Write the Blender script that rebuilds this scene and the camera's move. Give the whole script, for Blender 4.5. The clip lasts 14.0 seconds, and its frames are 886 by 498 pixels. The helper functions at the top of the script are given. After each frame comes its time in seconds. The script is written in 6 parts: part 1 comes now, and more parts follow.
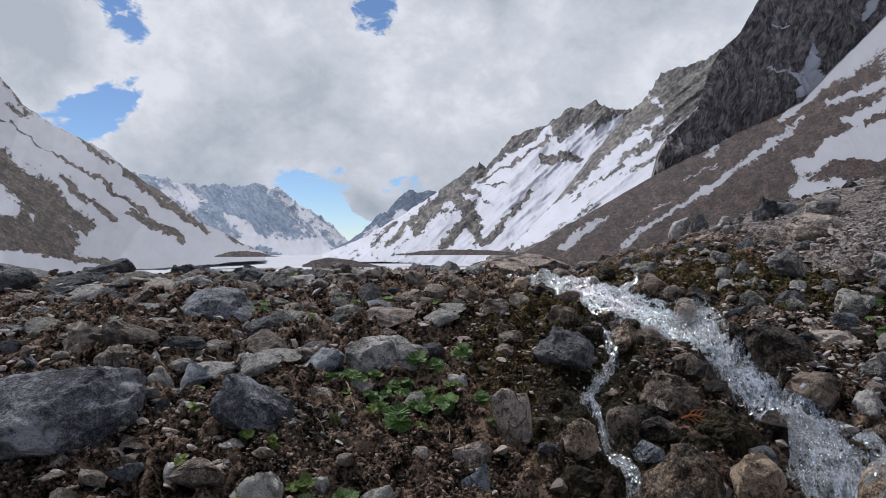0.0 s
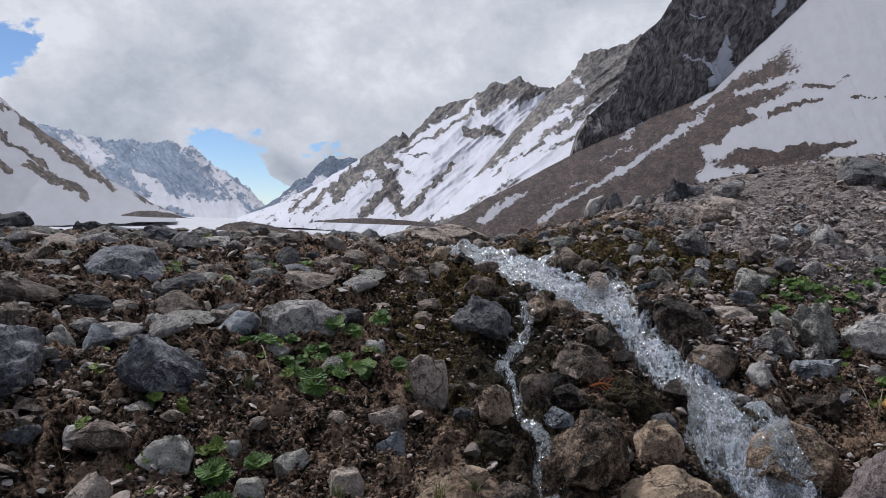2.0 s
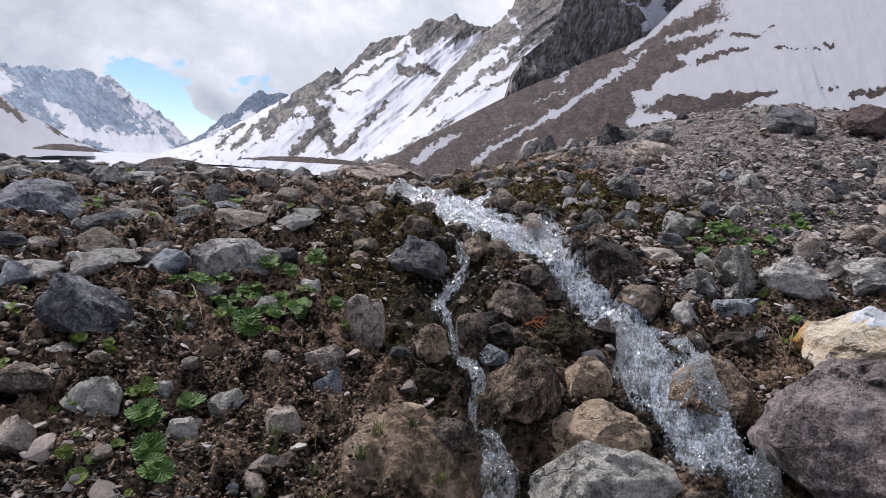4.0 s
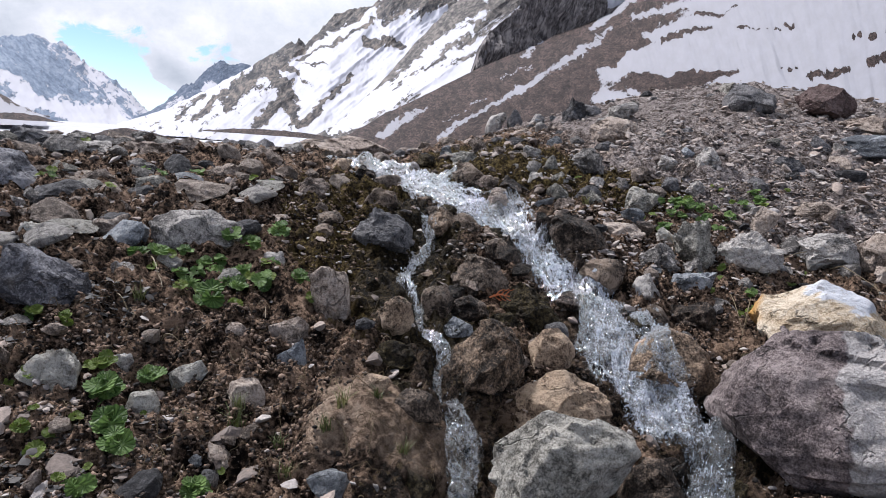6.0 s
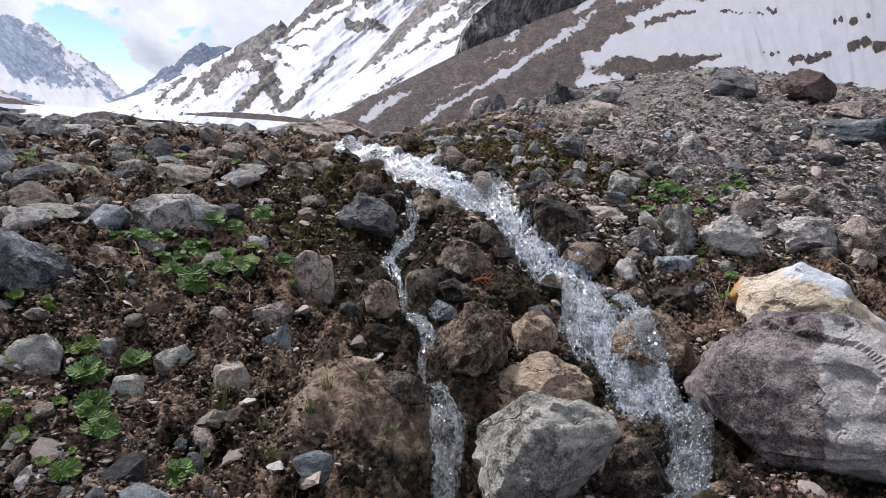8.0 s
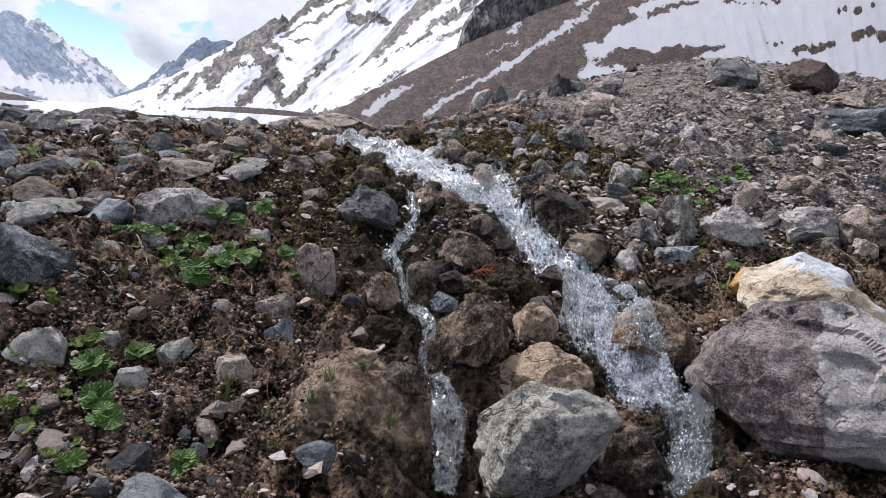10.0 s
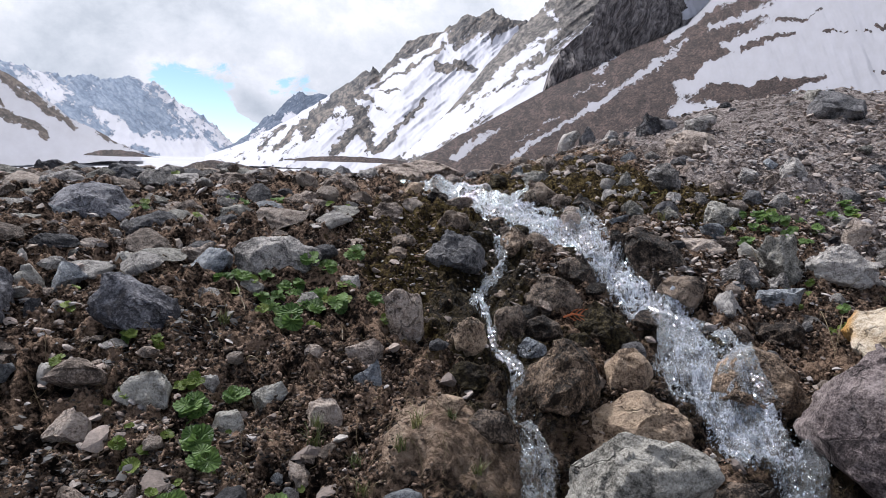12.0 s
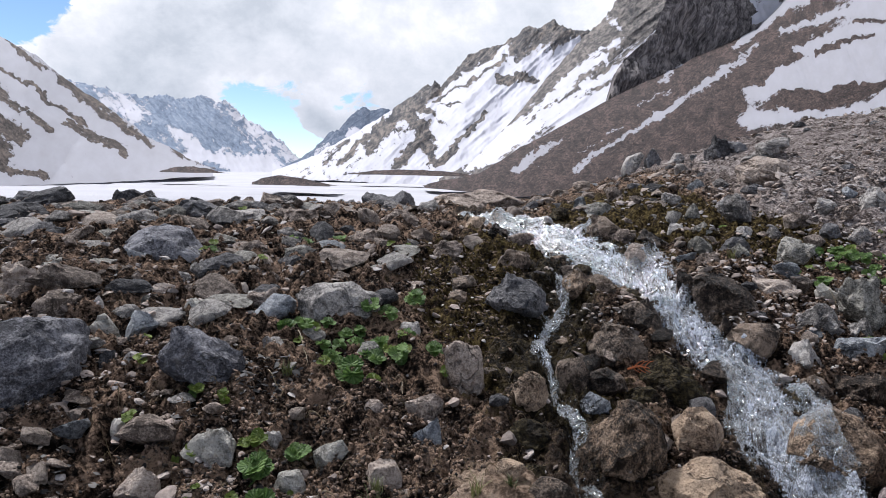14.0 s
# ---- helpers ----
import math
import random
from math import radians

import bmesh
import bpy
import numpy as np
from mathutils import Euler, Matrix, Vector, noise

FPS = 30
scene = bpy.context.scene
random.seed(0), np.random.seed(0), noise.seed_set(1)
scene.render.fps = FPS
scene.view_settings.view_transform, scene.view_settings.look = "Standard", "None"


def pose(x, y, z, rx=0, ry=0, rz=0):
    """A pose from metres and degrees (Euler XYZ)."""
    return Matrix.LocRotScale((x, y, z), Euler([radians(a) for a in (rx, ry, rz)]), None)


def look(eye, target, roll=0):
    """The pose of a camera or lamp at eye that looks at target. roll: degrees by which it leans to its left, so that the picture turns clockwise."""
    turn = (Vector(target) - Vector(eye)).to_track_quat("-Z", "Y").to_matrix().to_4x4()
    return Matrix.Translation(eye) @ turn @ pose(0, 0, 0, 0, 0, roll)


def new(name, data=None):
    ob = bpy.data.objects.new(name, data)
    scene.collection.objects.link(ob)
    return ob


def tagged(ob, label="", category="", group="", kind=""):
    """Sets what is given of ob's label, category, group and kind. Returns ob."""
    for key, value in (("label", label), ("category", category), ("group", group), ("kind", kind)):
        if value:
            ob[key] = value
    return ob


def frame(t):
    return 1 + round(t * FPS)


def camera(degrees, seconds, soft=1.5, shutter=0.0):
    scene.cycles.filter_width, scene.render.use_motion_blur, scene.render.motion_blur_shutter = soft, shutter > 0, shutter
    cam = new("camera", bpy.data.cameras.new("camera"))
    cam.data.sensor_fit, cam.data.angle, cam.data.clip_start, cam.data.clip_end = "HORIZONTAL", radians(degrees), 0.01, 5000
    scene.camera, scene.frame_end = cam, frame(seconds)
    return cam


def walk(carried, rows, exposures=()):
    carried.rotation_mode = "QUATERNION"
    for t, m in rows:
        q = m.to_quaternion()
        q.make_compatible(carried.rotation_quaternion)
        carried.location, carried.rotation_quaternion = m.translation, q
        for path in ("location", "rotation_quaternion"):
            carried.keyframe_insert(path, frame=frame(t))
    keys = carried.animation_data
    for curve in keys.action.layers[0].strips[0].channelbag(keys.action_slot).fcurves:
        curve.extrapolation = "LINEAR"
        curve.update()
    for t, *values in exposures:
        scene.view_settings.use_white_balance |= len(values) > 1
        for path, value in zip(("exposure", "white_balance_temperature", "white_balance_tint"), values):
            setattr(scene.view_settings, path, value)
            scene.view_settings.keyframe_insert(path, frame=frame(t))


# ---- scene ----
cam = camera(66.08, 14.0, soft=0.5)
# seconds, eye, yaw to the left, pitch up, roll
PATH = [
    (0, (0.0000, 0.0000, 0.5500), -0.00, -0.00, 0.00),
    (0.5, (-0.0004, -0.0011, 0.5504), -0.04, 0.07, 0.25),
    (1, (-0.0016, -0.0082, 0.5505), -0.84, 0.09, 0.43),
    (1.5, (-0.0034, -0.0018, 0.5469), -3.90, -0.71, 1.16),
    (2, (-0.0072, 0.0067, 0.5415), -6.83, -2.37, 2.36),
    (2.5, (-0.0099, 0.0102, 0.5391), -9.13, -3.85, 3.15),
    (3, (-0.0124, 0.0152, 0.5391), -10.74, -5.18, 3.32),
    (5.5, (-0.0168, 0.0225, 0.5315), -14.87, -8.54, 3.94),
    (6, (-0.0158, 0.0218, 0.5311), -15.81, -8.92, 4.20),
    (6.5, (-0.0165, 0.0221, 0.5304), -16.53, -9.25, 4.40),
    (7, (-0.0172, 0.0207, 0.5302), -16.96, -9.56, 4.35),
    (7.5, (-0.0169, 0.0185, 0.5302), -17.15, -9.86, 4.31),
    (10, (-0.0132, 0.0078, 0.5285), -17.00, -10.70, 3.88),
    (10.5, (-0.0123, 0.0124, 0.5271), -15.39, -10.42, 3.42),
    (11, (-0.0116, 0.0093, 0.5283), -14.26, -9.40, 3.18),
    (11.5, (-0.0106, 0.0097, 0.5312), -11.54, -8.24, 2.43),
    (12, (-0.0096, 0.0098, 0.5332), -9.31, -7.50, 2.04),
    (12.5, (-0.0079, 0.0098, 0.5383), -7.34, -6.76, 1.59),
    (13, (-0.0075, 0.0103, 0.5517), -5.43, -6.33, 1.88),
    (13.5, (-0.0053, 0.0135, 0.5720), -4.16, -6.68, 1.51),
    (14, (-0.0056, 0.0289, 0.6164), -4.06, -6.63, 1.26),
]
EXPOSURES = [(0.0, -0.46, 6050, 11), (1.5, -0.46, 6050, 11), (2.5, -0.42, 6080, 14), (3.2, -0.26, 6100, 15), (5.5, 0.13, 6150, 14), (7.5, 0.17, 6150, 14), (10.5, 0.18, 6150, 14), (12.0, 0.1, 6150, 13), (14.0, 0.05, 6150, 13)]


def held(eye, yaw, pitch, roll):
    return pose(*eye, 0, 0, yaw) @ pose(0, 0, 0, 90 + pitch) @ pose(0, 0, 0, 0, 0, roll)


walk(cam, [(t, held(eye, yaw, pitch, roll)) for t, eye, yaw, pitch, roll in PATH], EXPOSURES)

EYE = 0.55


def bearing(x, y):
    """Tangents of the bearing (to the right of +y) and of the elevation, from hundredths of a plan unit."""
    return (x - 784) / 1205, (441 - y) / 1205


# ---- light ----
SUN_EL, SUN_AZ = 52.0, -35.0   # elevation, and bearing to the right of +y
sun = new("sun", bpy.data.lights.new("sun", "SUN"))
sun.data.energy, sun.data.angle, sun.data.color = 4.8, radians(5), (1.0, 0.98, 0.955)
to_sun = Vector((math.sin(radians(SUN_AZ)) * math.cos(radians(SUN_EL)), math.cos(radians(SUN_AZ)) * math.cos(radians(SUN_EL)), math.sin(radians(SUN_EL))))
sun.matrix_world = look((0, 0, 50), Vector((0, 0, 50)) - to_sun)


class Nodes:
    """A short hand for node trees."""

    def __init__(self, tree):
        self.tree = tree
        tree.nodes.clear()

    def add(self, kind, sets=(), **inputs):
        n = self.tree.nodes.new(kind)
        for key, value in dict(sets).items():
            setattr(n, key, value)
        for key, value in inputs.items():
            self.put(n, key.replace("_", " "), value)
        return n

    def put(self, n, key, value):
        socket = n.inputs[int(key[1:])] if key[0] == "i" and key[1:].isdigit() else n.inputs[key]
        if isinstance(value, bpy.types.NodeSocket):
            self.tree.links.new(value, socket)
        else:
            socket.default_value = value

    def math(self, op, a, b=0.0, c=0.0, clamp=False):
        n = self.add("ShaderNodeMath", {"operation": op, "use_clamp": clamp})
        for k, v in enumerate((a, b, c)):
            self.put(n, f"i{k}", v)
        return n.outputs[0]

    def ramp(self, fac, stops, mode="LINEAR"):
        n = self.add("ShaderNodeValToRGB", Fac=fac)
        e = n.color_ramp.elements
        n.color_ramp.interpolation = mode
        while len(e) < len(stops):
            e.new(0.5)
        for k, (p, c) in enumerate(stops):
            e[k].position, e[k].color = p, (*c, 1) if len(c) == 3 else c
        return n.outputs["Color"]

    def step(self, x, lo, hi):
        n = self.add("ShaderNodeMapRange", {"interpolation_type": "SMOOTHSTEP"}, Value=x)
        n.inputs["From Min"].default_value, n.inputs["From Max"].default_value = lo, hi
        return n.outputs["Result"]

    def noise(self, vector, scale, detail=6.0, rough=0.55, distortion=0.0, kind="FBM"):
        n = self.add("ShaderNodeTexNoise", {"noise_type": kind}, Vector=vector, Scale=scale, Detail=detail, Roughness=rough, Distortion=distortion)
        return n.outputs["Fac"]

    def scaled(self, vector, scale, move=(0, 0, 0), turn=(0, 0, 0)):
        n = self.add("ShaderNodeMapping", Vector=vector)
        n.inputs["Scale"].default_value, n.inputs["Location"].default_value, n.inputs["Rotation"].default_value = scale, move, turn
        return n.outputs["Vector"]

    def mix(self, fac, a, b, blend="MIX"):
        n = self.add("ShaderNodeMix", {"data_type": "RGBA", "blend_type": blend})
        for k, v in ((0, fac), (6, a), (7, b)):
            if isinstance(v, bpy.types.NodeSocket):
                self.tree.links.new(v, n.inputs[k])
            else:
                n.inputs[k].default_value = v if k == 0 else (*v, 1)
        return n.outputs[2]

    def bump(self, height, strength, distance, normal=None):
        n = self.add("ShaderNodeBump", Height=height, Strength=strength, Distance=distance)
        if normal is not None:
            self.put(n, "Normal", normal)
        return n.outputs["Normal"]

    def surface(self, **inputs):
        p = self.add("ShaderNodeBsdfPrincipled", (), **inputs)
        out = self.add("ShaderNodeOutputMaterial")
        self.tree.links.new(p.outputs[0], out.inputs["Surface"])
        return p


# broken cloud over a blue sky
world = bpy.data.worlds.new("sky")
scene.world = world
world.use_nodes = True
w = Nodes(world.node_tree)
sky = w.add("ShaderNodeTexSky", {"sky_type": "NISHITA", "sun_disc": False, "sun_elevation": radians(SUN_EL), "sun_rotation": radians(SUN_AZ), "altitude": 2500.0, "ozone_density": 3.0, "dust_density": 0.4})
way = w.add("ShaderNodeTexCoord").outputs["Generated"]
flat = w.scaled(way, (1.0, 1.0, 1.7), (3.7, 1.9, 5.3), (0.5, 0.35, 0.7))
big = w.noise(flat, 2.6, 9.0, 0.58, 0.6)
fine = w.noise(flat, 7.0, 8.0, 0.6, 0.2)
cover = w.math("MULTIPLY_ADD", fine, 0.35, w.math("MULTIPLY", big, 0.9))
HOLES = [  # bearing x, y, reach, depth of the gaps in the cloud
    (165, 200, 0.07, 0.26), (190, 20, 0.05, 0.25), (665, 20, 0.07, 0.28), (835, 40, 0.03, 0.2), (592, 378, 0.09, 0.44), (740, 315, 0.05, 0.25),
    (485, 45, 0.025, 0.2), (480, 325, 0.05, 0.2),
]
PUFFS = [(640, 358, 0.022, 0.30), (668, 372, 0.018, 0.26), (450, 200, 0.2, 0.2), (1000, 150, 0.25, 0.2), (180, 70, 0.05, 0.15), (80, 80, 0.07, 0.30), (20, 30, 0.05, 0.2), (110, 120, 0.04, 0.2)]
for sign, some in ((-1.0, HOLES), (1.0, PUFFS)):
    for x, y, reach, depth in some:
        tx, tz = bearing(x, y)
        v = Vector((tx, 1, tz)).normalized()
        gap = w.add("ShaderNodeVectorMath", {"operation": "DISTANCE"})
        w.put(gap, "i0", way)
        gap.inputs[1].default_value = v
        near = w.math("SUBTRACT", 1.0, w.step(gap.outputs["Value"], 0.0, reach * 1.6))
        cover = w.math("MULTIPLY_ADD", near, sign * depth, cover)
cover = w.math("ADD", cover, w.math("MULTIPLY", w.math("SUBTRACT", w.noise(flat, 22.0, 6.0, 0.62, 0.5), 0.5), 0.34))
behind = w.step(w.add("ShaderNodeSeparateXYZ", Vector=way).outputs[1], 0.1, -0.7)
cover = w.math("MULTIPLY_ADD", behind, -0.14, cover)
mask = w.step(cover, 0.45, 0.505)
lumps = w.math("MULTIPLY_ADD", w.noise(w.scaled(way, (1, 1, 1.15), (7.3, 2.1, 4.7), (0.6, 0.4, 0.9)), 5.5, 10.0, 0.62, 0.2), 0.7, w.math("MULTIPLY", w.noise(w.scaled(way, (1, 1, 1.1), (2.3, 6.1, 1.7), (0.3, 0.8, 0.5)), 15.0, 8.0, 0.65, 0.2), 0.3))
shade = w.math("MULTIPLY_ADD", cover, -0.40, w.math("ADD", lumps, 0.2))
cloud = w.ramp(shade, [(0.26, (0.62, 0.66, 0.71)), (0.37, (0.78, 0.81, 0.85)), (0.45, (0.885, 0.90, 0.93)), (0.53, (1.04, 1.04, 1.06))])
overhead = w.step(w.add("ShaderNodeSeparateXYZ", Vector=way).outputs[2], 0.42, 0.75)
cloud = w.mix(w.math("MULTIPLY", overhead, 0.45), cloud, (0.36, 0.385, 0.42))
cloud = w.mix(w.step(w.add("ShaderNodeSeparateXYZ", Vector=way).outputs[2], 0.20, 0.04), cloud, w.mix(1.0, cloud, (0.76, 0.78, 0.81), "MULTIPLY"))
blue = w.add("ShaderNodeVectorMath", {"operation": "SCALE"})
w.put(blue, "i0", sky.outputs[0])
blue.inputs["Scale"].default_value = 0.128
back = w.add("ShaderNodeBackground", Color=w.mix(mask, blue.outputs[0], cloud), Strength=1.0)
w.tree.links.new(back.outputs[0], w.add("ShaderNodeOutputWorld").inputs["Surface"])

# ---- materials ----
def material(name):
    m = bpy.data.materials.new(name)
    m.use_nodes = True
    return m, Nodes(m.node_tree)


def mountain_material(name, rock_dark, rock_mid, rock_light, turn, stretch, streak, grain=1.0, relief=1.0, snow=0.50, hatch=1.0, tufts=0.0, ribbed=0.35):
    """Rock with snow in its gullies: the share of snow comes from the sheet, its ragged edge from noise drawn out down the slope."""
    m, n = material(name)
    uv = n.add("ShaderNodeUVMap", {"uv_map": "slope"}).outputs[0]
    spun = n.scaled(uv, (1, 1, 1), turn=(0, 0, radians(turn)))
    long = n.scaled(spun, (1.0 / stretch, 1.0, 1.0))
    a = n.noise(long, 3.0 * grain, 8.0, 0.6, 0.35)
    b = n.noise(long, 11.0 * grain, 6.0, 0.62, 0.2)
    c = n.noise(spun, 7.0 * grain, 10.0, 0.72, 0.4)
    share = n.add("ShaderNodeAttribute", {"attribute_name": "snow"}).outputs["Fac"]
    clean = n.math("MULTIPLY_ADD", share, 1.8, -0.40)
    cover = n.math("ADD", clean, n.math("MULTIPLY", n.math("SUBTRACT", a, 0.5), 6.0 * streak))
    cover = n.math("ADD", cover, n.math("MULTIPLY", n.math("SUBTRACT", b, 0.5), 5.5 * streak))
    cover = n.math("ADD", cover, n.math("MULTIPLY", n.math("SUBTRACT", c, 0.5), 2.8))
    cover = n.math("ADD", cover, n.math("MULTIPLY", n.math("SUBTRACT", n.noise(long, 34.0 * grain, 6.0, 0.7, 0.3), 0.5), 4.0 * streak))
    mask = n.step(cover, 0.46, 0.54)
    body = n.scaled(spun, (1.0 / (1 + hatch), 1.0, 1.0))
    ribs = n.noise(n.scaled(spun, (0.3, 1.0, 1.0), (3.1, 7.7, 0)), 6.0 * grain, 6.0, 0.6, 0.5)
    tone = n.math("ADD", n.math("MULTIPLY", n.math("SUBTRACT", ribs, 0.5), ribbed), n.math("MULTIPLY", n.noise(body, 16.0 * grain, 8.0, 0.75, 0.2), 0.75))
    tone = n.math("ADD", tone, n.math("MULTIPLY", n.noise(spun, 5.0, 6.0, 0.65), 0.35))
    rock = n.ramp(tone, [(0.46, rock_dark), (0.55, rock_mid), (0.64, rock_light)])
    scrub = n.step(n.noise(n.scaled(uv, (0.8, 1.7, 1.0)), 13.0, 5.0, 0.65, 0.3), 0.555, 0.60)
    rock = n.mix(n.math("MULTIPLY", scrub, tufts), rock, tuple(0.5 * k for k in rock_dark))
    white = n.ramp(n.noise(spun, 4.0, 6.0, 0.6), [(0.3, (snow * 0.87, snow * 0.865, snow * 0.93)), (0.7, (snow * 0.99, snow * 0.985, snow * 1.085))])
    rough_rock = n.math("MULTIPLY_ADD", n.noise(n.scaled(spun, (0.4, 1.0, 1.0)), 5.0 * grain, 7.0, 0.6, 0.4, "RIDGED_MULTIFRACTAL"), 0.35, n.math("MULTIPLY", n.noise(body, 20.0 * grain, 6.0, 0.65, 0.3), 0.5))
    hgt = n.mix(mask, n.mix(0.5, n.ramp(rough_rock, [(0, (0, 0, 0)), (1, (1, 1, 1))]), n.ramp(c, [(0, (0, 0, 0)), (1, (1, 1, 1))])), (0.55, 0.55, 0.55))
    p = n.surface(Base_Color=n.mix(mask, rock, white), Roughness=0.9, Normal=n.bump(hgt, 0.8, 14.0 * relief))
    p.inputs["Specular IOR Level"].default_value = 0.2
    return m


MAT_MAIN = mountain_material("rock_and_snow", (0.045, 0.046, 0.052), (0.125, 0.116, 0.113), (0.27, 0.228, 0.195), -42, 5.0, 0.30, 1.5, 1.6, 0.58)
MAT_GREY = mountain_material("grey_rock_streaked_snow", (0.06, 0.058, 0.060), (0.14, 0.128, 0.120), (0.27, 0.24, 0.215), -38, 9.0, 0.5, 1.5, 1.1, 0.56)
# snow darker than on the peaks: this side's shade is put into its colour
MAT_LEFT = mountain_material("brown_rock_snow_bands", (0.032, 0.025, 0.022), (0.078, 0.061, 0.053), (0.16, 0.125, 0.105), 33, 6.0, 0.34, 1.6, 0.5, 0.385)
# the haze of distance is put into the blue of these two rocks
MAT_FAR = mountain_material("hazy_far_rock", (0.13, 0.17, 0.24), (0.19, 0.24, 0.32), (0.28, 0.33, 0.41), 38, 2.5, 0.28, 1.4, 3.0)
MAT_HAZY_PEAK = mountain_material("hazy_dark_rock", (0.06, 0.085, 0.13), (0.10, 0.13, 0.185), (0.17, 0.2, 0.26), -40, 3.0, 0.35, 2.5, 1.5)
# the cloud shade over this slope is put into its low snow value
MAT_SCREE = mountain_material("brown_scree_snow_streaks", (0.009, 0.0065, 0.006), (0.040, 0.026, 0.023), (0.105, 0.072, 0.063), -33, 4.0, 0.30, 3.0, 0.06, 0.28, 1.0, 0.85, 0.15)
MAT_CLIFF = mountain_material("dark_cliff_rock", (0.045, 0.040, 0.040), (0.145, 0.130, 0.127), (0.30, 0.27, 0.255), -84, 4.0, 0.12, 1.6, 0.10, 0.6, 2.5)


def ground_material():
    """Damp earth and fine grit near by, snow further off."""
    m, n = material("earth_and_snow")
    xyz = n.add("ShaderNodeNewGeometry").outputs["Position"]
    big = n.noise(xyz, 1.7, 6.0, 0.6)
    mid = n.noise(xyz, 14.0, 8.0, 0.65, 0.3)
    grit = n.noise(xyz, 90.0, 6.0, 0.7)
    # the ramp's near-black end puts crevice shade into the hollows of the soil
    soil = n.ramp(n.math("MULTIPLY_ADD", grit, 0.5, n.math("MULTIPLY", mid, 0.5)), [(0.43, (0.005, 0.003, 0.002)), (0.473, (0.038, 0.025, 0.017)), (0.512, (0.155, 0.102, 0.071)), (0.562, (0.37, 0.255, 0.18))])
    scree = n.ramp(n.math("MULTIPLY_ADD", grit, 0.5, n.math("MULTIPLY", mid, 0.5)), [(0.42, (0.055, 0.042, 0.035)), (0.5, (0.245, 0.205, 0.190)), (0.58, (0.49, 0.43, 0.40))])
    stony = n.add("ShaderNodeAttribute", {"attribute_name": "stony"}).outputs["Fac"]
    wet = n.add("ShaderNodeAttribute", {"attribute_name": "wet"}).outputs["Fac"]
    moss = n.add("ShaderNodeAttribute", {"attribute_name": "moss"}).outputs["Fac"]
    snow = n.add("ShaderNodeAttribute", {"attribute_name": "snow"}).outputs["Fac"]
    base = n.mix(n.step(n.math("ADD", stony, n.math("MULTIPLY", n.math("SUBTRACT", big, 0.5), 0.8)), 0.35, 0.65), soil, scree)
    green = n.ramp(n.noise(xyz, 60.0, 5.0, 0.7), [(0.42, (0.012, 0.008, 0.004)), (0.52, (0.070, 0.048, 0.018)), (0.62, (0.18, 0.135, 0.052))])
    base = n.mix(n.step(n.math("ADD", moss, n.math("MULTIPLY", n.math("SUBTRACT", mid, 0.5), 1.5)), 0.45, 0.6), base, green)
    mud = n.add("ShaderNodeAttribute", {"attribute_name": "mud"}).outputs["Fac"]
    tan = n.ramp(n.math("MULTIPLY_ADD", grit, 0.5, n.math("MULTIPLY", mid, 0.5)), [(0.42, (0.13, 0.088, 0.060)), (0.5, (0.36, 0.255, 0.182)), (0.58, (0.52, 0.395, 0.295))])
    base = n.mix(n.step(mud, 0.3, 0.7), base, tan)
    wet = n.math("MULTIPLY", wet, n.math("SUBTRACT", 1.0, n.math("MULTIPLY", mud, 0.85)))
    speck = n.step(n.noise(xyz, 75.0, 6.0, 0.75, 0.4), 0.52, 0.62)
    base = n.mix(n.math("MULTIPLY", speck, wet), base, (0.30, 0.215, 0.115))
    # dark for wet earth, with the shade of gaps between rocks put in too
    damp = n.mix(n.math("MULTIPLY", wet, 0.72), base, (0.006, 0.005, 0.004))
    far_noise = n.noise(n.scaled(xyz, (1, 0.35, 1)), 0.055, 8.0, 0.65)
    mask = n.step(n.math("ADD", snow, n.math("MULTIPLY", n.math("SUBTRACT", far_noise, 0.5), 1.2)), 0.45, 0.5)
    white = n.ramp(n.noise(xyz, 0.02, 8.0, 0.6), [(0.3, (0.44, 0.435, 0.465)), (0.7, (0.54, 0.54, 0.565))])
    rough = n.math("SUBTRACT", n.math("SUBTRACT", 0.95, n.math("MULTIPLY", wet, 0.40)), n.math("MULTIPLY", mud, 0.42))
    hgt = n.math("MULTIPLY_ADD", grit, 0.35, mid)
    p = n.surface(Base_Color=n.mix(mask, damp, white), Roughness=rough, Normal=n.bump(hgt, 1.0, 0.09))
    p.inputs["Specular IOR Level"].default_value = 0.08
    return m


MAT_GROUND = ground_material()

# ---- land ----
def lattice(ix, iy, seed):
    h = (ix.astype(np.int64) * 374761393 + iy.astype(np.int64) * 668265263 + seed * 2147483647) & 0xFFFFFFFF
    h = ((h ^ (h >> 13)) * 1274126177) & 0xFFFFFFFF
    return ((h ^ (h >> 16)) & 0xFFFFFF) / 0xFFFFFF


def value_noise(x, y, seed=0):
    ix, iy = np.floor(x), np.floor(y)
    fx, fy = x - ix, y - iy
    fx, fy = fx * fx * fx * (fx * (fx * 6 - 15) + 10), fy * fy * fy * (fy * (fy * 6 - 15) + 10)
    a, b = lattice(ix, iy, seed), lattice(ix + 1, iy, seed)
    c, d = lattice(ix, iy + 1, seed), lattice(ix + 1, iy + 1, seed)
    return (a + (b - a) * fx) * (1 - fy) + (c + (d - c) * fx) * fy - 0.5


def fbm(x, y, octaves=5, seed=0, rough=0.5):
    total, amp = 0.0, 1.0
    for k in range(octaves):
        total = total + amp * value_noise(x * 2**k + 17.3 * k, y * 2**k - 9.1 * k, seed + k)
        amp *= rough
    return total


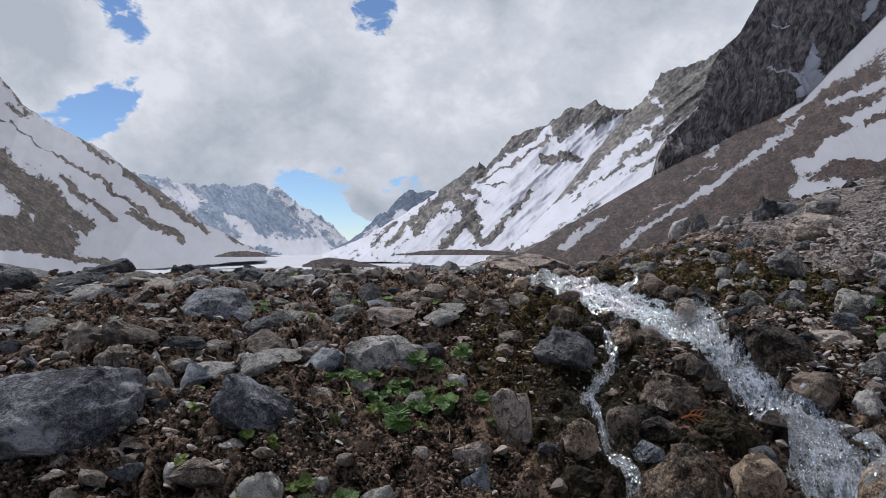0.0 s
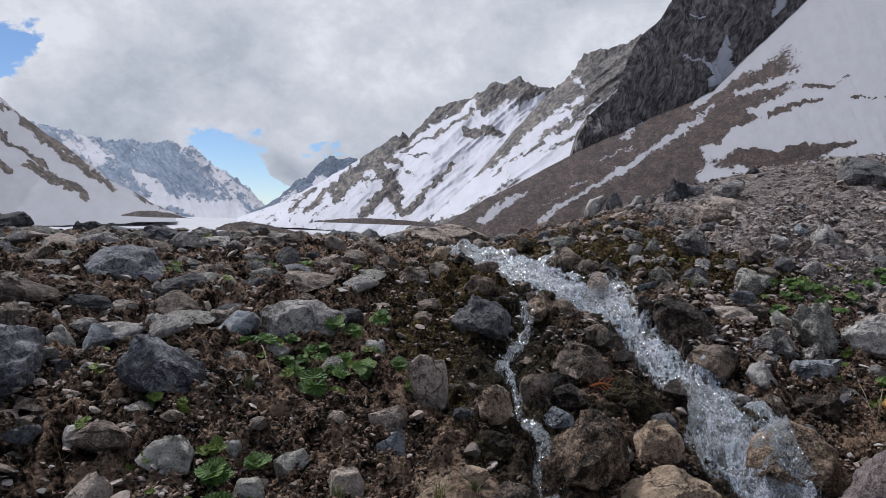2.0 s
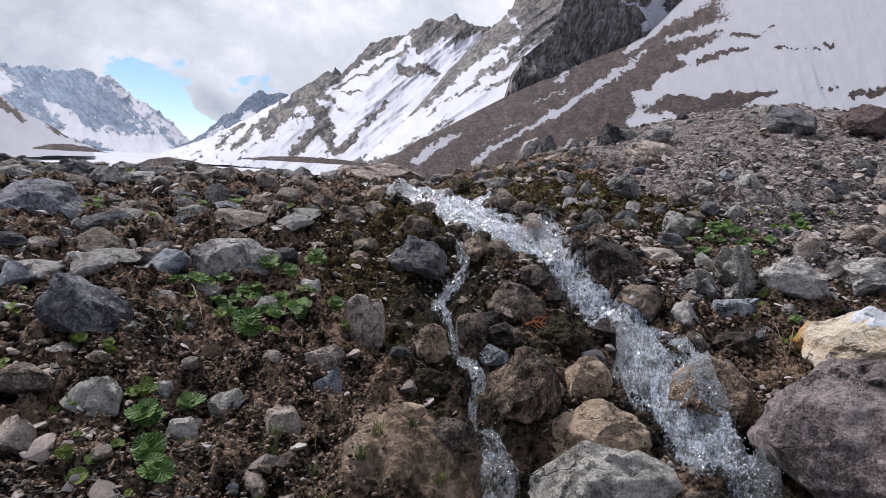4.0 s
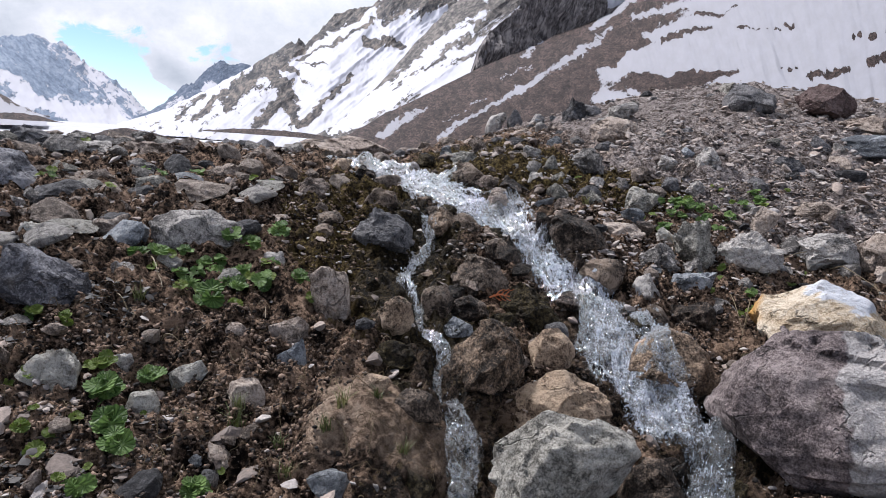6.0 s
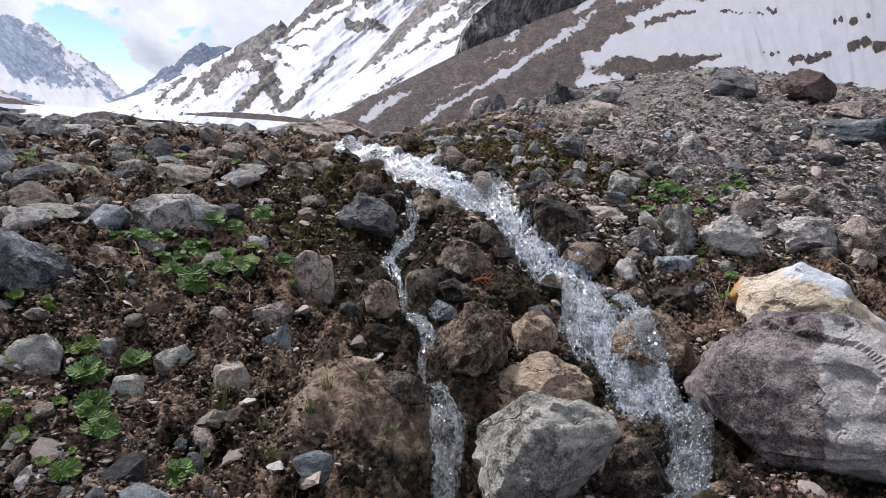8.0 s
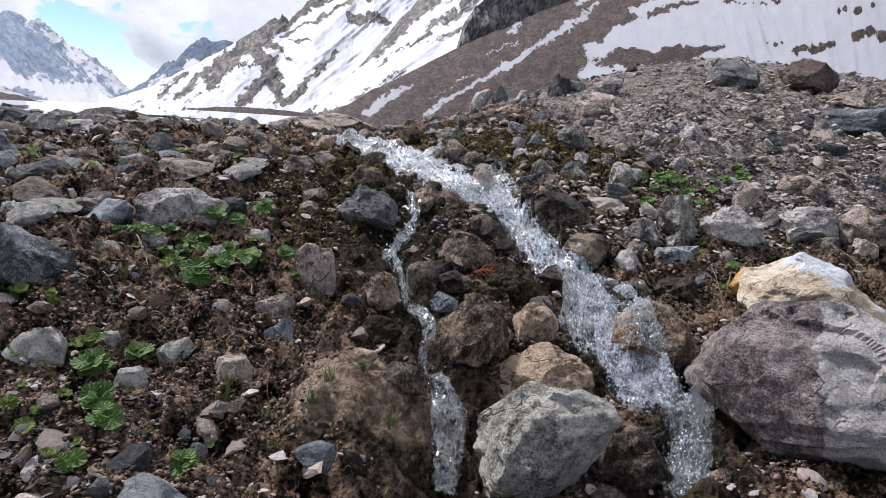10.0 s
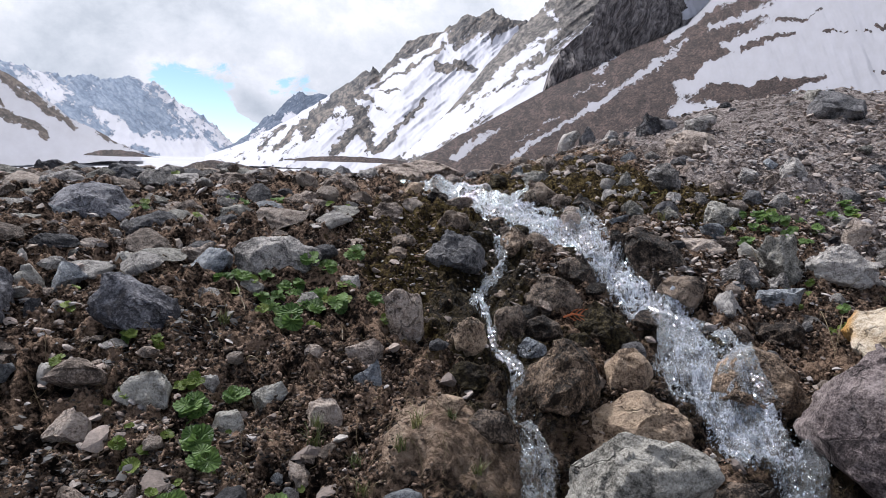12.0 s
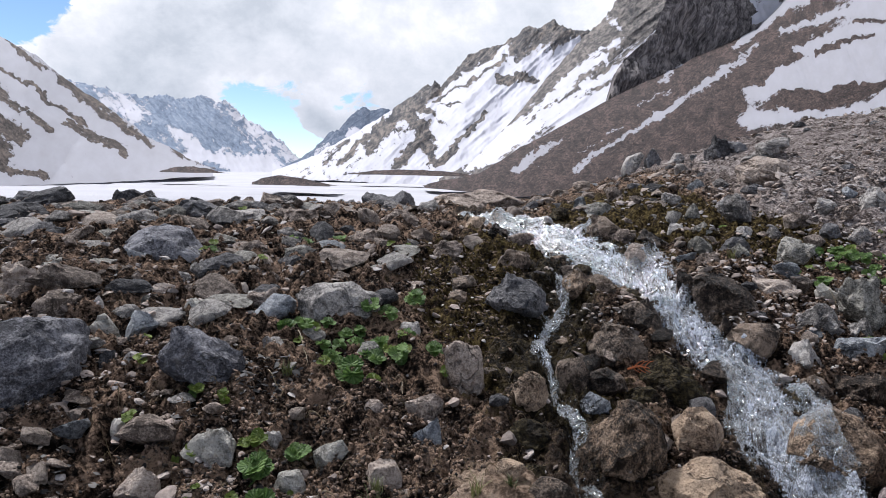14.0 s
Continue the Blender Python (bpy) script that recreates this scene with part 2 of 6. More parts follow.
def ridged(x, y, octaves=5, seed=0, rough=0.5):
    total, amp = 0.0, 1.0
    for k in range(octaves):
        total = total + amp * (0.5 - 2 * np.abs(value_noise(x * 2**k + 5.7 * k, y * 2**k + 3.3 * k, seed + k)))
        amp *= rough
    return total


def ease(lo, hi, x):
    t = np.clip((x - lo) / (hi - lo), 0, 1)
    return t * t * (3 - 2 * t)


def curve_through(x, at, heights):
    """A smooth line through a few heights (monotone between them)."""
    at, heights = np.array(at, float), np.array(heights, float)
    slope = np.gradient(heights, at)
    k = np.clip(np.searchsorted(at, x, side="right") - 1, 0, len(at) - 2)
    step = at[k + 1] - at[k]
    t = np.clip((x - at[k]) / step, 0, 1)
    return ((2 * t**3 - 3 * t**2 + 1) * heights[k] + (t**3 - 2 * t**2 + t) * step * slope[k] + (-2 * t**3 + 3 * t**2) * heights[k + 1] + (t**3 - t**2) * step * slope[k + 1])


# the stream's two arms, from the top of the slope down: x, y, half width
MAIN_ARM = [(0.30, 2.98, 0.045), (0.367, 2.86, 0.071), (0.45, 2.74, 0.088), (0.514, 2.55, 0.091), (0.575, 2.37, 0.092), (0.661, 2.245, 0.109), (0.742, 2.12, 0.112), (0.77, 1.98, 0.082), (0.76, 1.81, 0.055), (0.77, 1.70, 0.059), (0.803, 1.62, 0.076), (0.826, 1.54, 0.08), (0.822, 1.46, 0.075), (0.797, 1.378, 0.071), (0.775, 1.30, 0.076), (0.774, 1.236, 0.074), (0.784, 1.179, 0.08), (0.807, 1.138, 0.078), (0.828, 1.09, 0.05), (0.832, 1.05, 0.03), (0.80, 1.00, 0.03), (0.745, 0.937, 0.036), (0.71, 0.88, 0.04)]
SIDE_ARM = [(0.503, 2.11, 0.021), (0.493, 1.978, 0.030), (0.462, 1.861, 0.029), (0.428, 1.80, 0.037), (0.38, 1.73, 0.043), (0.352, 1.64, 0.034), (0.357, 1.585, 0.021), (0.354, 1.52, 0.015), (0.346, 1.43, 0.015), (0.352, 1.365, 0.022), (0.376, 1.335, 0.024), (0.362, 1.30, 0.015), (0.338, 1.241, 0.011), (0.330, 1.188, 0.017), (0.341, 1.146, 0.038), (0.355, 1.11, 0.060), (0.339, 1.056, 0.063), (0.318, 0.993, 0.056), (0.303, 0.93, 0.051)]
# a thin veil that leaves the main arm and falls over the tan boulder
VEIL_ARM = [(0.86, 1.575, 0.018), (0.905, 1.52, 0.024), (0.925, 1.455, 0.030), (0.899, 1.385, 0.031), (0.865, 1.345, 0.026), (0.828, 1.29, 0.020), (0.808, 1.225, 0.026), (0.821, 1.165, 0.028)]
BRAIDS = [(0.72, 2.50, 0.020), (0.66, 2.47, 0.032), (0.59, 2.43, 0.030), (0.55, 2.36, 0.022)]


def gap_to(x, y, arm):
    """Distance from the arm's middle line, its half width there, and how far down it the place is (0 to 1)."""
    best = np.full(np.shape(x), 1e9)
    half, down = np.zeros(np.shape(x)), np.zeros(np.shape(x))
    n = len(arm) - 1
    for k, ((ax, ay, aw), (bx, by, bw)) in enumerate(zip(arm, arm[1:])):
        t = np.clip(((x - ax) * (bx - ax) + (y - ay) * (by - ay)) / ((bx - ax) ** 2 + (by - ay) ** 2), 0, 1)
        gap = np.hypot(x - ax - t * (bx - ax), y - ay - t * (by - ay))
        closer = gap < best
        best, half, down = np.where(closer, gap, best), np.where(closer, aw + t * (bw - aw), half), np.where(closer, (k + t) / n, down)
    return best, half, down


def lay(x, y):
    """The lie of the land near the camera, without its roughness."""
    x, y = np.asarray(x, float), np.asarray(y, float)
    z = curve_through(y, (-6, -2, -1, 0, 0.6, 1, 1.5, 2, 2.5, 3, 4, 5, 7, 12, 25, 45, 6000), (-0.5, -0.35, -0.28, -0.17, -0.08, 0, 0.15, 0.285, 0.385, 0.415, 0.375, 0.26, -0.1, -1.1, -2.5, -3.0, -3.0))
    z = z + 0.72 * ease(0.15, 3.4, x) * ease(0.9, 4.6, y) * (1 - ease(7, 30, y)) + 0.12 * ease(1.2, 3, x) * (1 - ease(0.6, 2.2, y)) * ease(-6, 0, y)
    z = z + 0.07 * np.exp(-((x + 0.8) ** 2) / 0.5 - (y - 1.4) ** 2 / 0.3)
    return z


def clods(x, y):
    """Crumbly lumps with sharp creases between them."""
    x, y = x + 0.03 * fbm(x * 14, y * 14, 2, 71), y + 0.03 * fbm(x * 14, y * 14, 2, 73)
    return 0.040 * np.abs(value_noise(x * 19, y * 19, 41)) + 0.026 * np.abs(value_noise(x * 43, y * 43, 43)) - 0.016


def mud_bank(x, y):
    """A smooth hump of wet mud beside the stream, from 0 to 1."""
    return ease(1.0, 0.35, np.sqrt(((x - 0.20) / 0.17) ** 2 + ((y - 1.06) / 0.15) ** 2) + 0.5 * fbm(x * 11, y * 11, 3, 83))


def terrain(x, y):
    x, y = np.asarray(x, float), np.asarray(y, float)
    near = 1 - ease(6, 20, np.hypot(x, y))
    z = lay(x, y)
    z = z + near * (0.05 * fbm(x * 1.3, y * 1.3, 3, 3) + 0.035 * fbm(x * 5, y * 5, 4, 11) + 0.030 * fbm(x * 20, y * 20, 4, 29, 0.75) * (1 - 0.6 * mud_bank(x, y)) + clods(x, y) * (1 - 0.85 * mud_bank(x, y)))
    z = z + 0.06 * mud_bank(x, y)
    for arm, deep in ((MAIN_ARM, 0.04), (SIDE_ARM, 0.03)):
        gap, half, _ = gap_to(x, y, arm)
        z = z - deep * (1 - ease(0.4, 2.2, gap / half))
    z = z + (1 - near) * ease(15, 60, np.hypot(x, y)) * 0.8 * fbm(x / 30, y / 30, 4, 5) * (1 - ease(300, 900, np.hypot(x, y)))
    return z


def stretched(lo, hi, dense_lo, dense_hi, step, grow):
    """Places along an axis: even between dense_lo and dense_hi, wider and wider outside."""
    mid = list(np.arange(dense_lo, dense_hi, step))
    up, s = [mid[-1]], step
    while up[-1] < hi:
        s *= grow
        up.append(up[-1] + s)
    down, s = [mid[0]], step
    while down[-1] > lo:
        s *= grow
        down.append(down[-1] - s)
    return np.array(down[:0:-1] + mid + up[1:])


def sheet(name, xs, mat, attributes=(), uv=None, smooth=True):
    """A grid of points (rows, columns, 3) as one mesh object."""
    rows, cols = xs.shape[:2]
    mesh = bpy.data.meshes.new(name)
    idx = np.arange(rows * cols).reshape(rows, cols)
    quads = np.stack([idx[:-1, :-1], idx[:-1, 1:], idx[1:, 1:], idx[1:, :-1]], -1).reshape(-1, 4)
    mesh.vertices.add(rows * cols)
    mesh.vertices.foreach_set("co", xs.reshape(-1).astype(np.float32))
    mesh.loops.add(quads.size)
    mesh.loops.foreach_set("vertex_index", quads.reshape(-1).astype(np.int32))
    mesh.polygons.add(len(quads))
    mesh.polygons.foreach_set("loop_start", np.arange(0, quads.size, 4, dtype=np.int32))
    mesh.polygons.foreach_set("loop_total", np.full(len(quads), 4, dtype=np.int32))
    mesh.update(calc_edges=True)
    if smooth:
        mesh.polygons.foreach_set("use_smooth", np.ones(len(quads), dtype=bool))
    for key, values in dict(attributes).items():
        mesh.attributes.new(key, "FLOAT", "POINT").data.foreach_set("value", np.asarray(values, np.float32).reshape(-1))
    if uv is not None:
        layer = mesh.uv_layers.new(name="slope")
        layer.data.foreach_set("uv", uv.reshape(-1, 2)[quads.reshape(-1)].astype(np.float32).reshape(-1))
    mesh.materials.append(mat)
    return new(name, mesh)


def build_ground():
    ax = stretched(-4800, 4800, -1.0, 1.5, 0.006, 1.06)
    ay = stretched(-300, 4900, 0.78, 2.3, 0.006, 1.05)
    gx, gy = np.meshgrid(ax, ay, indexing="xy")
    gz = terrain(gx, gy)
    far = np.hypot(gx, gy)
    snow = ease(9, 22, gy + 2.0 * fbm(gx / 3, gy / 3, 3, 8) - 0.25 * np.maximum(gx, 0)) * (1 - 0.3 * ease(20, 60, far) * (fbm(gx / 14, gy / 30, 3, 44) > 0.22))
    stony = ease(0.5, 1.7, gx - 0.35 + 0.5 * fbm(gx * 2, gy * 2, 3, 21)) * ease(1.3, 2.3, gy)
    wet = np.zeros(gx.shape)
    for arm in (MAIN_ARM, SIDE_ARM):
        gap, half, _ = gap_to(gx, gy, arm)
        wet = np.maximum(wet, 1 - ease(0.05, 0.17, gap + 0.14 * fbm(gx * 9, gy * 9, 3, 61)))
    moss = np.exp(-((gx - 0.30) ** 2) / 0.09 - (gy - 2.0) ** 2 / 0.35) + 0.6 * np.exp(-((gx - 0.35) ** 2) / 0.02 - (gy - 1.45) ** 2 / 0.03) + 1.0 * np.exp(-((gx - 1.3) ** 2) / 0.10 - (gy - 2.3) ** 2 / 0.10) + 0.9 * np.exp(-((gx - 0.95) ** 2) / 0.12 - (gy - 2.9) ** 2 / 0.35) + 0.7 * np.exp(-((gx - 0.72) ** 2) / 0.02 - (gy - 2.5) ** 2 / 0.06)
    ob = sheet("ground", np.stack([gx, gy, gz], -1), MAT_GROUND, {"snow": snow, "stony": stony, "wet": wet, "moss": moss, "mud": mud_bank(gx, gy)})
    return tagged(ob, "dark damp stony earth running out into a snow-covered valley floor", "ground", kind="structure")


ground = build_ground()


def along(points, n, wiggle=0.0, seed=0):
    """Even steps along a line of (x, y, distance) given by bearing; returns world points."""
    p = np.array([[bearing(x, y)[0] * d, d, bearing(x, y)[1] * d + EYE] for x, y, d in points])
    t = np.linspace(0, len(p) - 1, n)
    out = np.stack([np.interp(t, np.arange(len(p)), p[:, k]) for k in range(3)], -1)
    if wiggle:
        s = np.linspace(0, 1, n) * len(p)
        out[:, 2] += wiggle * out[:, 1] * (ridged(s * 1.7, s * 0 + seed, 5, seed, 0.6) - 0.2)
    return out


def build_mountain(name, label, top, foot, mat, snow, relief, cols=420, rows=220, wiggle=0.004, seed=1, bulge=0.0, columns=0.0, depth=0.5, slant=(1.3, 0.6, 0.0, 0.9)):
    """A mountain side from its skyline down to its foot, and a plain back behind the skyline."""
    a, b, plain = along(top, cols, wiggle, seed), along(foot, cols), along(top, cols)
    v = np.linspace(0, 1, rows)[:, None, None]
    p = plain[None] * (1 - v) + b[None] * v + (a - plain)[None] * np.exp(-16 * v)
    away = (b - a) * [1, 1, 0]
    p = p + bulge * np.sin(np.pi * v) * (b - a)[None] * [0, 0, 1]
    # bearings of every point: the relief and the snow follow these
    bx, bz = p[..., 0] / p[..., 1] * 12.05, (p[..., 2] - EYE) / p[..., 1] * 12.05
    fade = ease(0, 0.06, v[..., 0])
    push = fade * relief * (0.7 * ridged(bx * slant[0] + bz * slant[1], bx * slant[2] + bz * slant[3], 6, seed + 3, 0.55) + 0.22 * fbm(bx * 5, bz * 5, 4, seed + 9) + columns * ridged(bx * 7 + bz, bz * 1.4, 4, seed + 5, 0.6))
    out = away / np.maximum(np.linalg.norm(away, axis=-1, keepdims=True), 1e-6)
    out = 0.6 * out + np.array([0, -0.5, 0.25])
    p = p + push[..., None] * out[None] * p[..., 1:2]
    wx = 11 * fbm(bx * 3.1, bz * 3.1, 5, seed + 20, 0.6)
    wy = 11 * fbm(bx * 3.1 + 40, bz * 3.1, 5, seed + 27, 0.6)
    wx, wy = wx + 5 * fbm(bx * 13, bz * 13, 4, seed + 33, 0.6), wy + 5 * fbm(bx * 13 + 9, bz * 13, 4, seed + 37, 0.6)
    share = snow(784 + 100 * bx + wx, 441 - 100 * bz + wy, push / relief)
    back = a + np.array([0, 1, 0]) * (a[:, 2:3] * depth + 30)
    back[:, 2] = np.minimum(-4, a[:, 2])
    p = np.concatenate([back[None], p], 0)
    share = np.concatenate([share[:1], share], 0)
    uv = np.stack([np.concatenate([bx[:1], bx]), np.concatenate([bz[:1], bz])], -1)
    ob = sheet(name, p, mat, {"snow": share}, uv)
    return tagged(ob, label, "mountain", kind="structure")


def strokes(x, y, some):
    """Snow laid on (plus) or bare rock (minus) along short lines: x, y to x, y, half width, amount."""
    total = np.zeros(x.shape)
    for x0, y0, x1, y1, wide, amount in some:
        t = np.clip(((x - x0) * (x1 - x0) + (y - y0) * (y1 - y0)) / max((x1 - x0) ** 2 + (y1 - y0) ** 2, 1e-6), 0, 1)
        gap = np.hypot(x - x0 - t * (x1 - x0), y - y0 - t * (y1 - y0))
        total += 1.15 * amount * (1 - ease(0, 2.1 * wide, gap))
    return total


def snow_main(x, y, relief):
    edge = np.interp(x, (640, 790, 850, 905, 1000, 1053, 1100, 1140), (425, 345, 290, 245, 195, 180, 195, 195))
    s = 0.78 - 0.25 * relief - 0.65 * ease(34, 4, y - edge) * ease(770, 850, x)
    s = s + strokes(x, y, [(853, 324, 962, 237, 8, 0.7), (864, 367, 1038, 259, 30, 0.7), (940, 313, 886, 422, 24, 0.6), (1090, 212, 1060, 258, 8, 0.9), (905, 300, 870, 330, 12, 0.6), (1020, 330, 940, 430, 26, 0.4)])
    s = s + strokes(x, y, [
        (880, 286, 940, 237, 11, -0.8), (995, 245, 1080, 204, 20, -0.6), (848, 327, 962, 253, 3, -1.6), (859, 332, 897, 329, 2, -1.6), (962, 284, 1022, 279, 9, -1.5), (940, 343, 859, 427, 6, -1.7)])
    return s + strokes(x, y, [
        (821, 329, 870, 367, 5, -0.9), (799, 335, 832, 378, 9, -0.7), (832, 367, 853, 400, 9, -0.8), (821, 395, 788, 433, 8, -0.7), (836, 400, 846, 420, 6, -0.7),
        (788, 351, 739, 411, 6, -0.7), (750, 378, 685, 443, 4, -0.6), (766, 367, 745, 389, 6, -0.6), (835, 300, 862, 312, 9, -0.9), (700, 400, 660, 432, 4, -0.5), (880, 330, 905, 310, 3, -0.4)])


def snow_grey(x, y, relief):
    edge = np.interp(x, (880, 985, 1075, 1135, 1170, 1220, 1280, 1400), (445, 345, 240, 180, 130, 115, 85, 20))
    s = 0.38 - 0.3 * relief - 0.35 * ease(110, 30, y - edge) + 0.25 * ease(90, 220, y - edge)
    return s + strokes(x, y, [
        (1163, 210, 1049, 308, 5, 0.6), (1147, 242, 940, 400, 6, 0.7), (1180, 253, 973, 389, 6, 0.6), (1152, 297, 930, 427, 7, 0.7), (1082, 313, 908, 438, 5, 0.5), (1163, 308, 1103, 346, 8, 0.7),
        (1150, 172, 1168, 186, 7, 0.8), (1225, 245, 1160, 290, 5, 0.6), (1000, 360, 905, 440, 6, 0.5), (1130, 190, 1118, 205, 4, 0.6)]) + strokes(x, y, [(1060, 264, 1016, 308, 10, -0.8), (1065, 245, 1136, 193, 18, -0.6), (1180, 160, 1260, 120, 30, -0.4)])


def snow_left(x, y, relief):
    edge = np.interp(x, (-300, 0, 40, 100, 180, 250, 300, 360, 430, 455), (-60, 135, 185, 225, 265, 318, 350, 395, 432, 447))
    s = 1.06 - 0.2 * relief - 0.35 * ease(10, 2, y - edge)
    s = s + strokes(x, y, [
        (0, 140, 104, 216, 5, -0.6), (145, 245, 197, 291, 4, -0.6), (231, 308, 300, 366, 10, -0.75), (312, 372, 364, 412, 6, -0.9), (370, 383, 428, 427, 4, -0.8), (-30, 270, 92, 377, 22, -0.9), (64, 325, 156, 400, 12, -0.8),
        (116, 320, 202, 383, 7, -0.8), (231, 372, 318, 421, 7, -0.9)])
    s = s + strokes(x, y, [(64, 256, 260, 372, 2.5, -0.7), (145, 302, 254, 369, 3, -0.8), (0, 210, 60, 245, 3, -0.6), (20, 190, 50, 205, 6, -0.5), (-40, 395, 110, 425, 22, -1.2), (-20, 424, 190, 467, 5, -1.2)])
    return s + strokes(x, y, [(-10, 352, 30, 370, 6, 0.9), (60, 385, 75, 400, 4, 0.8)])


def snow_far(x, y, relief):
    s = 0.42 - 0.4 * relief
    return s + strokes(x, y, [(290, 330, 345, 362, 12, 0.3), (415, 385, 440, 415, 12, 0.5), (500, 345, 600, 430, 20, 0.25), (440, 428, 570, 443, 9, 0.9), (380, 345, 470, 390, 24, -0.15)])


def snow_hazy_peak(x, y, relief):
    return 0.22 - 0.4 * relief + strokes(x, y, [(700, 378, 720, 385, 6, 0.6), (650, 412, 690, 402, 6, 0.4), (640, 432, 700, 425, 8, 0.5)])


def snow_scree(x, y, relief):
    s = -0.15 + 0.25 * ease(300, 200, y) * ease(1350, 1500, x)
    s = s + strokes(x, y, [
        (1102, 431, 1250, 332, 6, 0.8), (1250, 332, 1371, 251, 8, 0.85), (1371, 251, 1419, 212, 5, 0.7), (1000, 443, 1078, 383, 6, 0.75), (985, 447, 1040, 405, 3, 0.6), (1108, 407, 1186, 353, 3, 0.6), (1245, 278, 1287, 245, 5, 0.7), (1212, 315, 1262, 292, 3, 0.6)])
    s = s + strokes(x, y, [
        (1383, 210, 1480, 120, 8, 1.0), (1480, 120, 1600, 10, 20, 1.2), (1467, 185, 1600, 140, 6, 0.7), (1491, 215, 1600, 182, 7, 0.8), (1415, 292, 1500, 262, 12, 1.0), (1480, 270, 1620, 245, 24, 1.2), (1407, 341, 1480, 325, 14, 1.0), (1480, 335, 1720, 305, 9, 1.0), (1415, 318, 1440, 300, 8, 0.6)])
    s = s + strokes(x, y, [(1560, 240, 1760, 180, 40, 1.0), (1740, 200, 2400, 120, 100, 1.6), (1690, 260, 2300, 280, 34, 1.2), (1640, 40, 2300, 0, 80, 1.0)])
    return s + strokes(x, y, [
        (1480, 303, 1712, 262, 8, -2.4), (1560, 292, 1640, 280, 6, -1.0), (1880, 251, 1978, 234, 8, -3.0), (1807, 242, 1850, 235, 4, -2.6), (1700, 177, 1761, 170, 3, -2.8), (1784, 168, 1825, 164, 4, -2.8), (1981, 164, 2074, 148, 4, -3.0), (2030, 208, 2170, 182, 8, -3.0), (1430, 270, 1500, 222, 5, -1.2), (1540, 214, 1640, 180, 4, -1.6), (1600, 165, 1690, 142, 4, -1.4)])


def snow_cliff(x, y, relief):
    return -0.55 - 0.1 * relief + strokes(x, y, [(1437, 95, 1425, 150, 15, 1.5), (1402, 168, 1450, 152, 12, 1.4), (1365, 120, 1412, 142, 4, 1.2), (1365, 42, 1398, 48, 3, 1.2), (1540, 10, 1530, 30, 8, 1.2), (1262, 262, 1285, 246, 3, 1.2)])


build_mountain("distant_range", "far rock range streaked with snow, haze put into its blue-grey colour", [(120, 300, 4300), (260, 310, 4300), (300, 318, 4250), (345, 328, 4200), (372, 325, 4200), (400, 327, 4200), (430, 331, 4150), (450, 327, 4150), (490, 332, 4100), (510, 345, 4100), (530, 365, 4050), (560, 380, 4000), (590, 400, 4000), (612, 425, 4000), (640, 440, 4000)],
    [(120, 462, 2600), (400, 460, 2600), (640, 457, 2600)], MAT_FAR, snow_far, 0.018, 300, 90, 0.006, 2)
build_mountain("blue_peak", "dark rock peak with little snow, haze put into its blue-grey colour", [(590, 444, 2700), (640, 412, 2700), (665, 385, 2700), (690, 370, 2700), (712, 345, 2700), (722, 337, 2700), (735, 341, 2700), (760, 336, 2700), (785, 340, 2700), (820, 345, 2700), (860, 350, 2700)],
    [(590, 457, 2100), (860, 457, 2100)], MAT_HAZY_PEAK, snow_hazy_peak, 0.014, 200, 80, 0.004, 4)
build_mountain("snow_peak", "snow-filled cirque below a jagged grey-brown rock ridge", [(570, 450, 1900), (640, 425, 1850), (700, 390, 1800), (760, 352, 1750), (800, 322, 1750), (835, 296, 1750), (850, 290, 1750), (862, 296, 1750), (885, 270, 1750), (905, 245, 1750), (950, 225, 1750), (970, 222, 1750), (1000, 195, 1750), (1030, 190, 1750), (1053, 180, 1750), (1075, 190, 1750), (1100, 195, 1750), (1140, 200, 1750), (1200, 190, 1750)],
    [(570, 466, 900), (900, 466, 900), (1200, 466, 900)], MAT_MAIN, snow_main, 0.020, 420, 200, 0.005, 6, slant=(1.3, -1.4, 0.3, 0.35))
build_mountain("grey_ridge", "grey rock ridge with long slanting snow streaks", [(860, 450, 1300), (930, 402, 1300), (985, 347, 1280), (1030, 297, 1250), (1075, 242, 1220), (1100, 216, 1200), (1135, 180, 1180), (1152, 158, 1170), (1170, 130, 1160), (1195, 122, 1160), (1220, 115, 1160), (1250, 105, 1150), (1280, 85, 1150), (1340, 50, 1150), (1400, 20, 1150)],
    [(860, 468, 650), (1100, 468, 600), (1400, 450, 560)], MAT_GREY, snow_grey, 0.014, 360, 200, 0.004, 8, slant=(1.5, -1.9, 0.3, 0.3))
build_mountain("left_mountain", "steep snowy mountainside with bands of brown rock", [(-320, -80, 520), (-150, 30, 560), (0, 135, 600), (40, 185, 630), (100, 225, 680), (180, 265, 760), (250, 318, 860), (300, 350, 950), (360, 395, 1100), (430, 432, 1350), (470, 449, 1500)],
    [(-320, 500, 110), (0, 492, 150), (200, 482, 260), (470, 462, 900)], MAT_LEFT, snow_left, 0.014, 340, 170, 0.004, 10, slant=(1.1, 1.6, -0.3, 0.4))
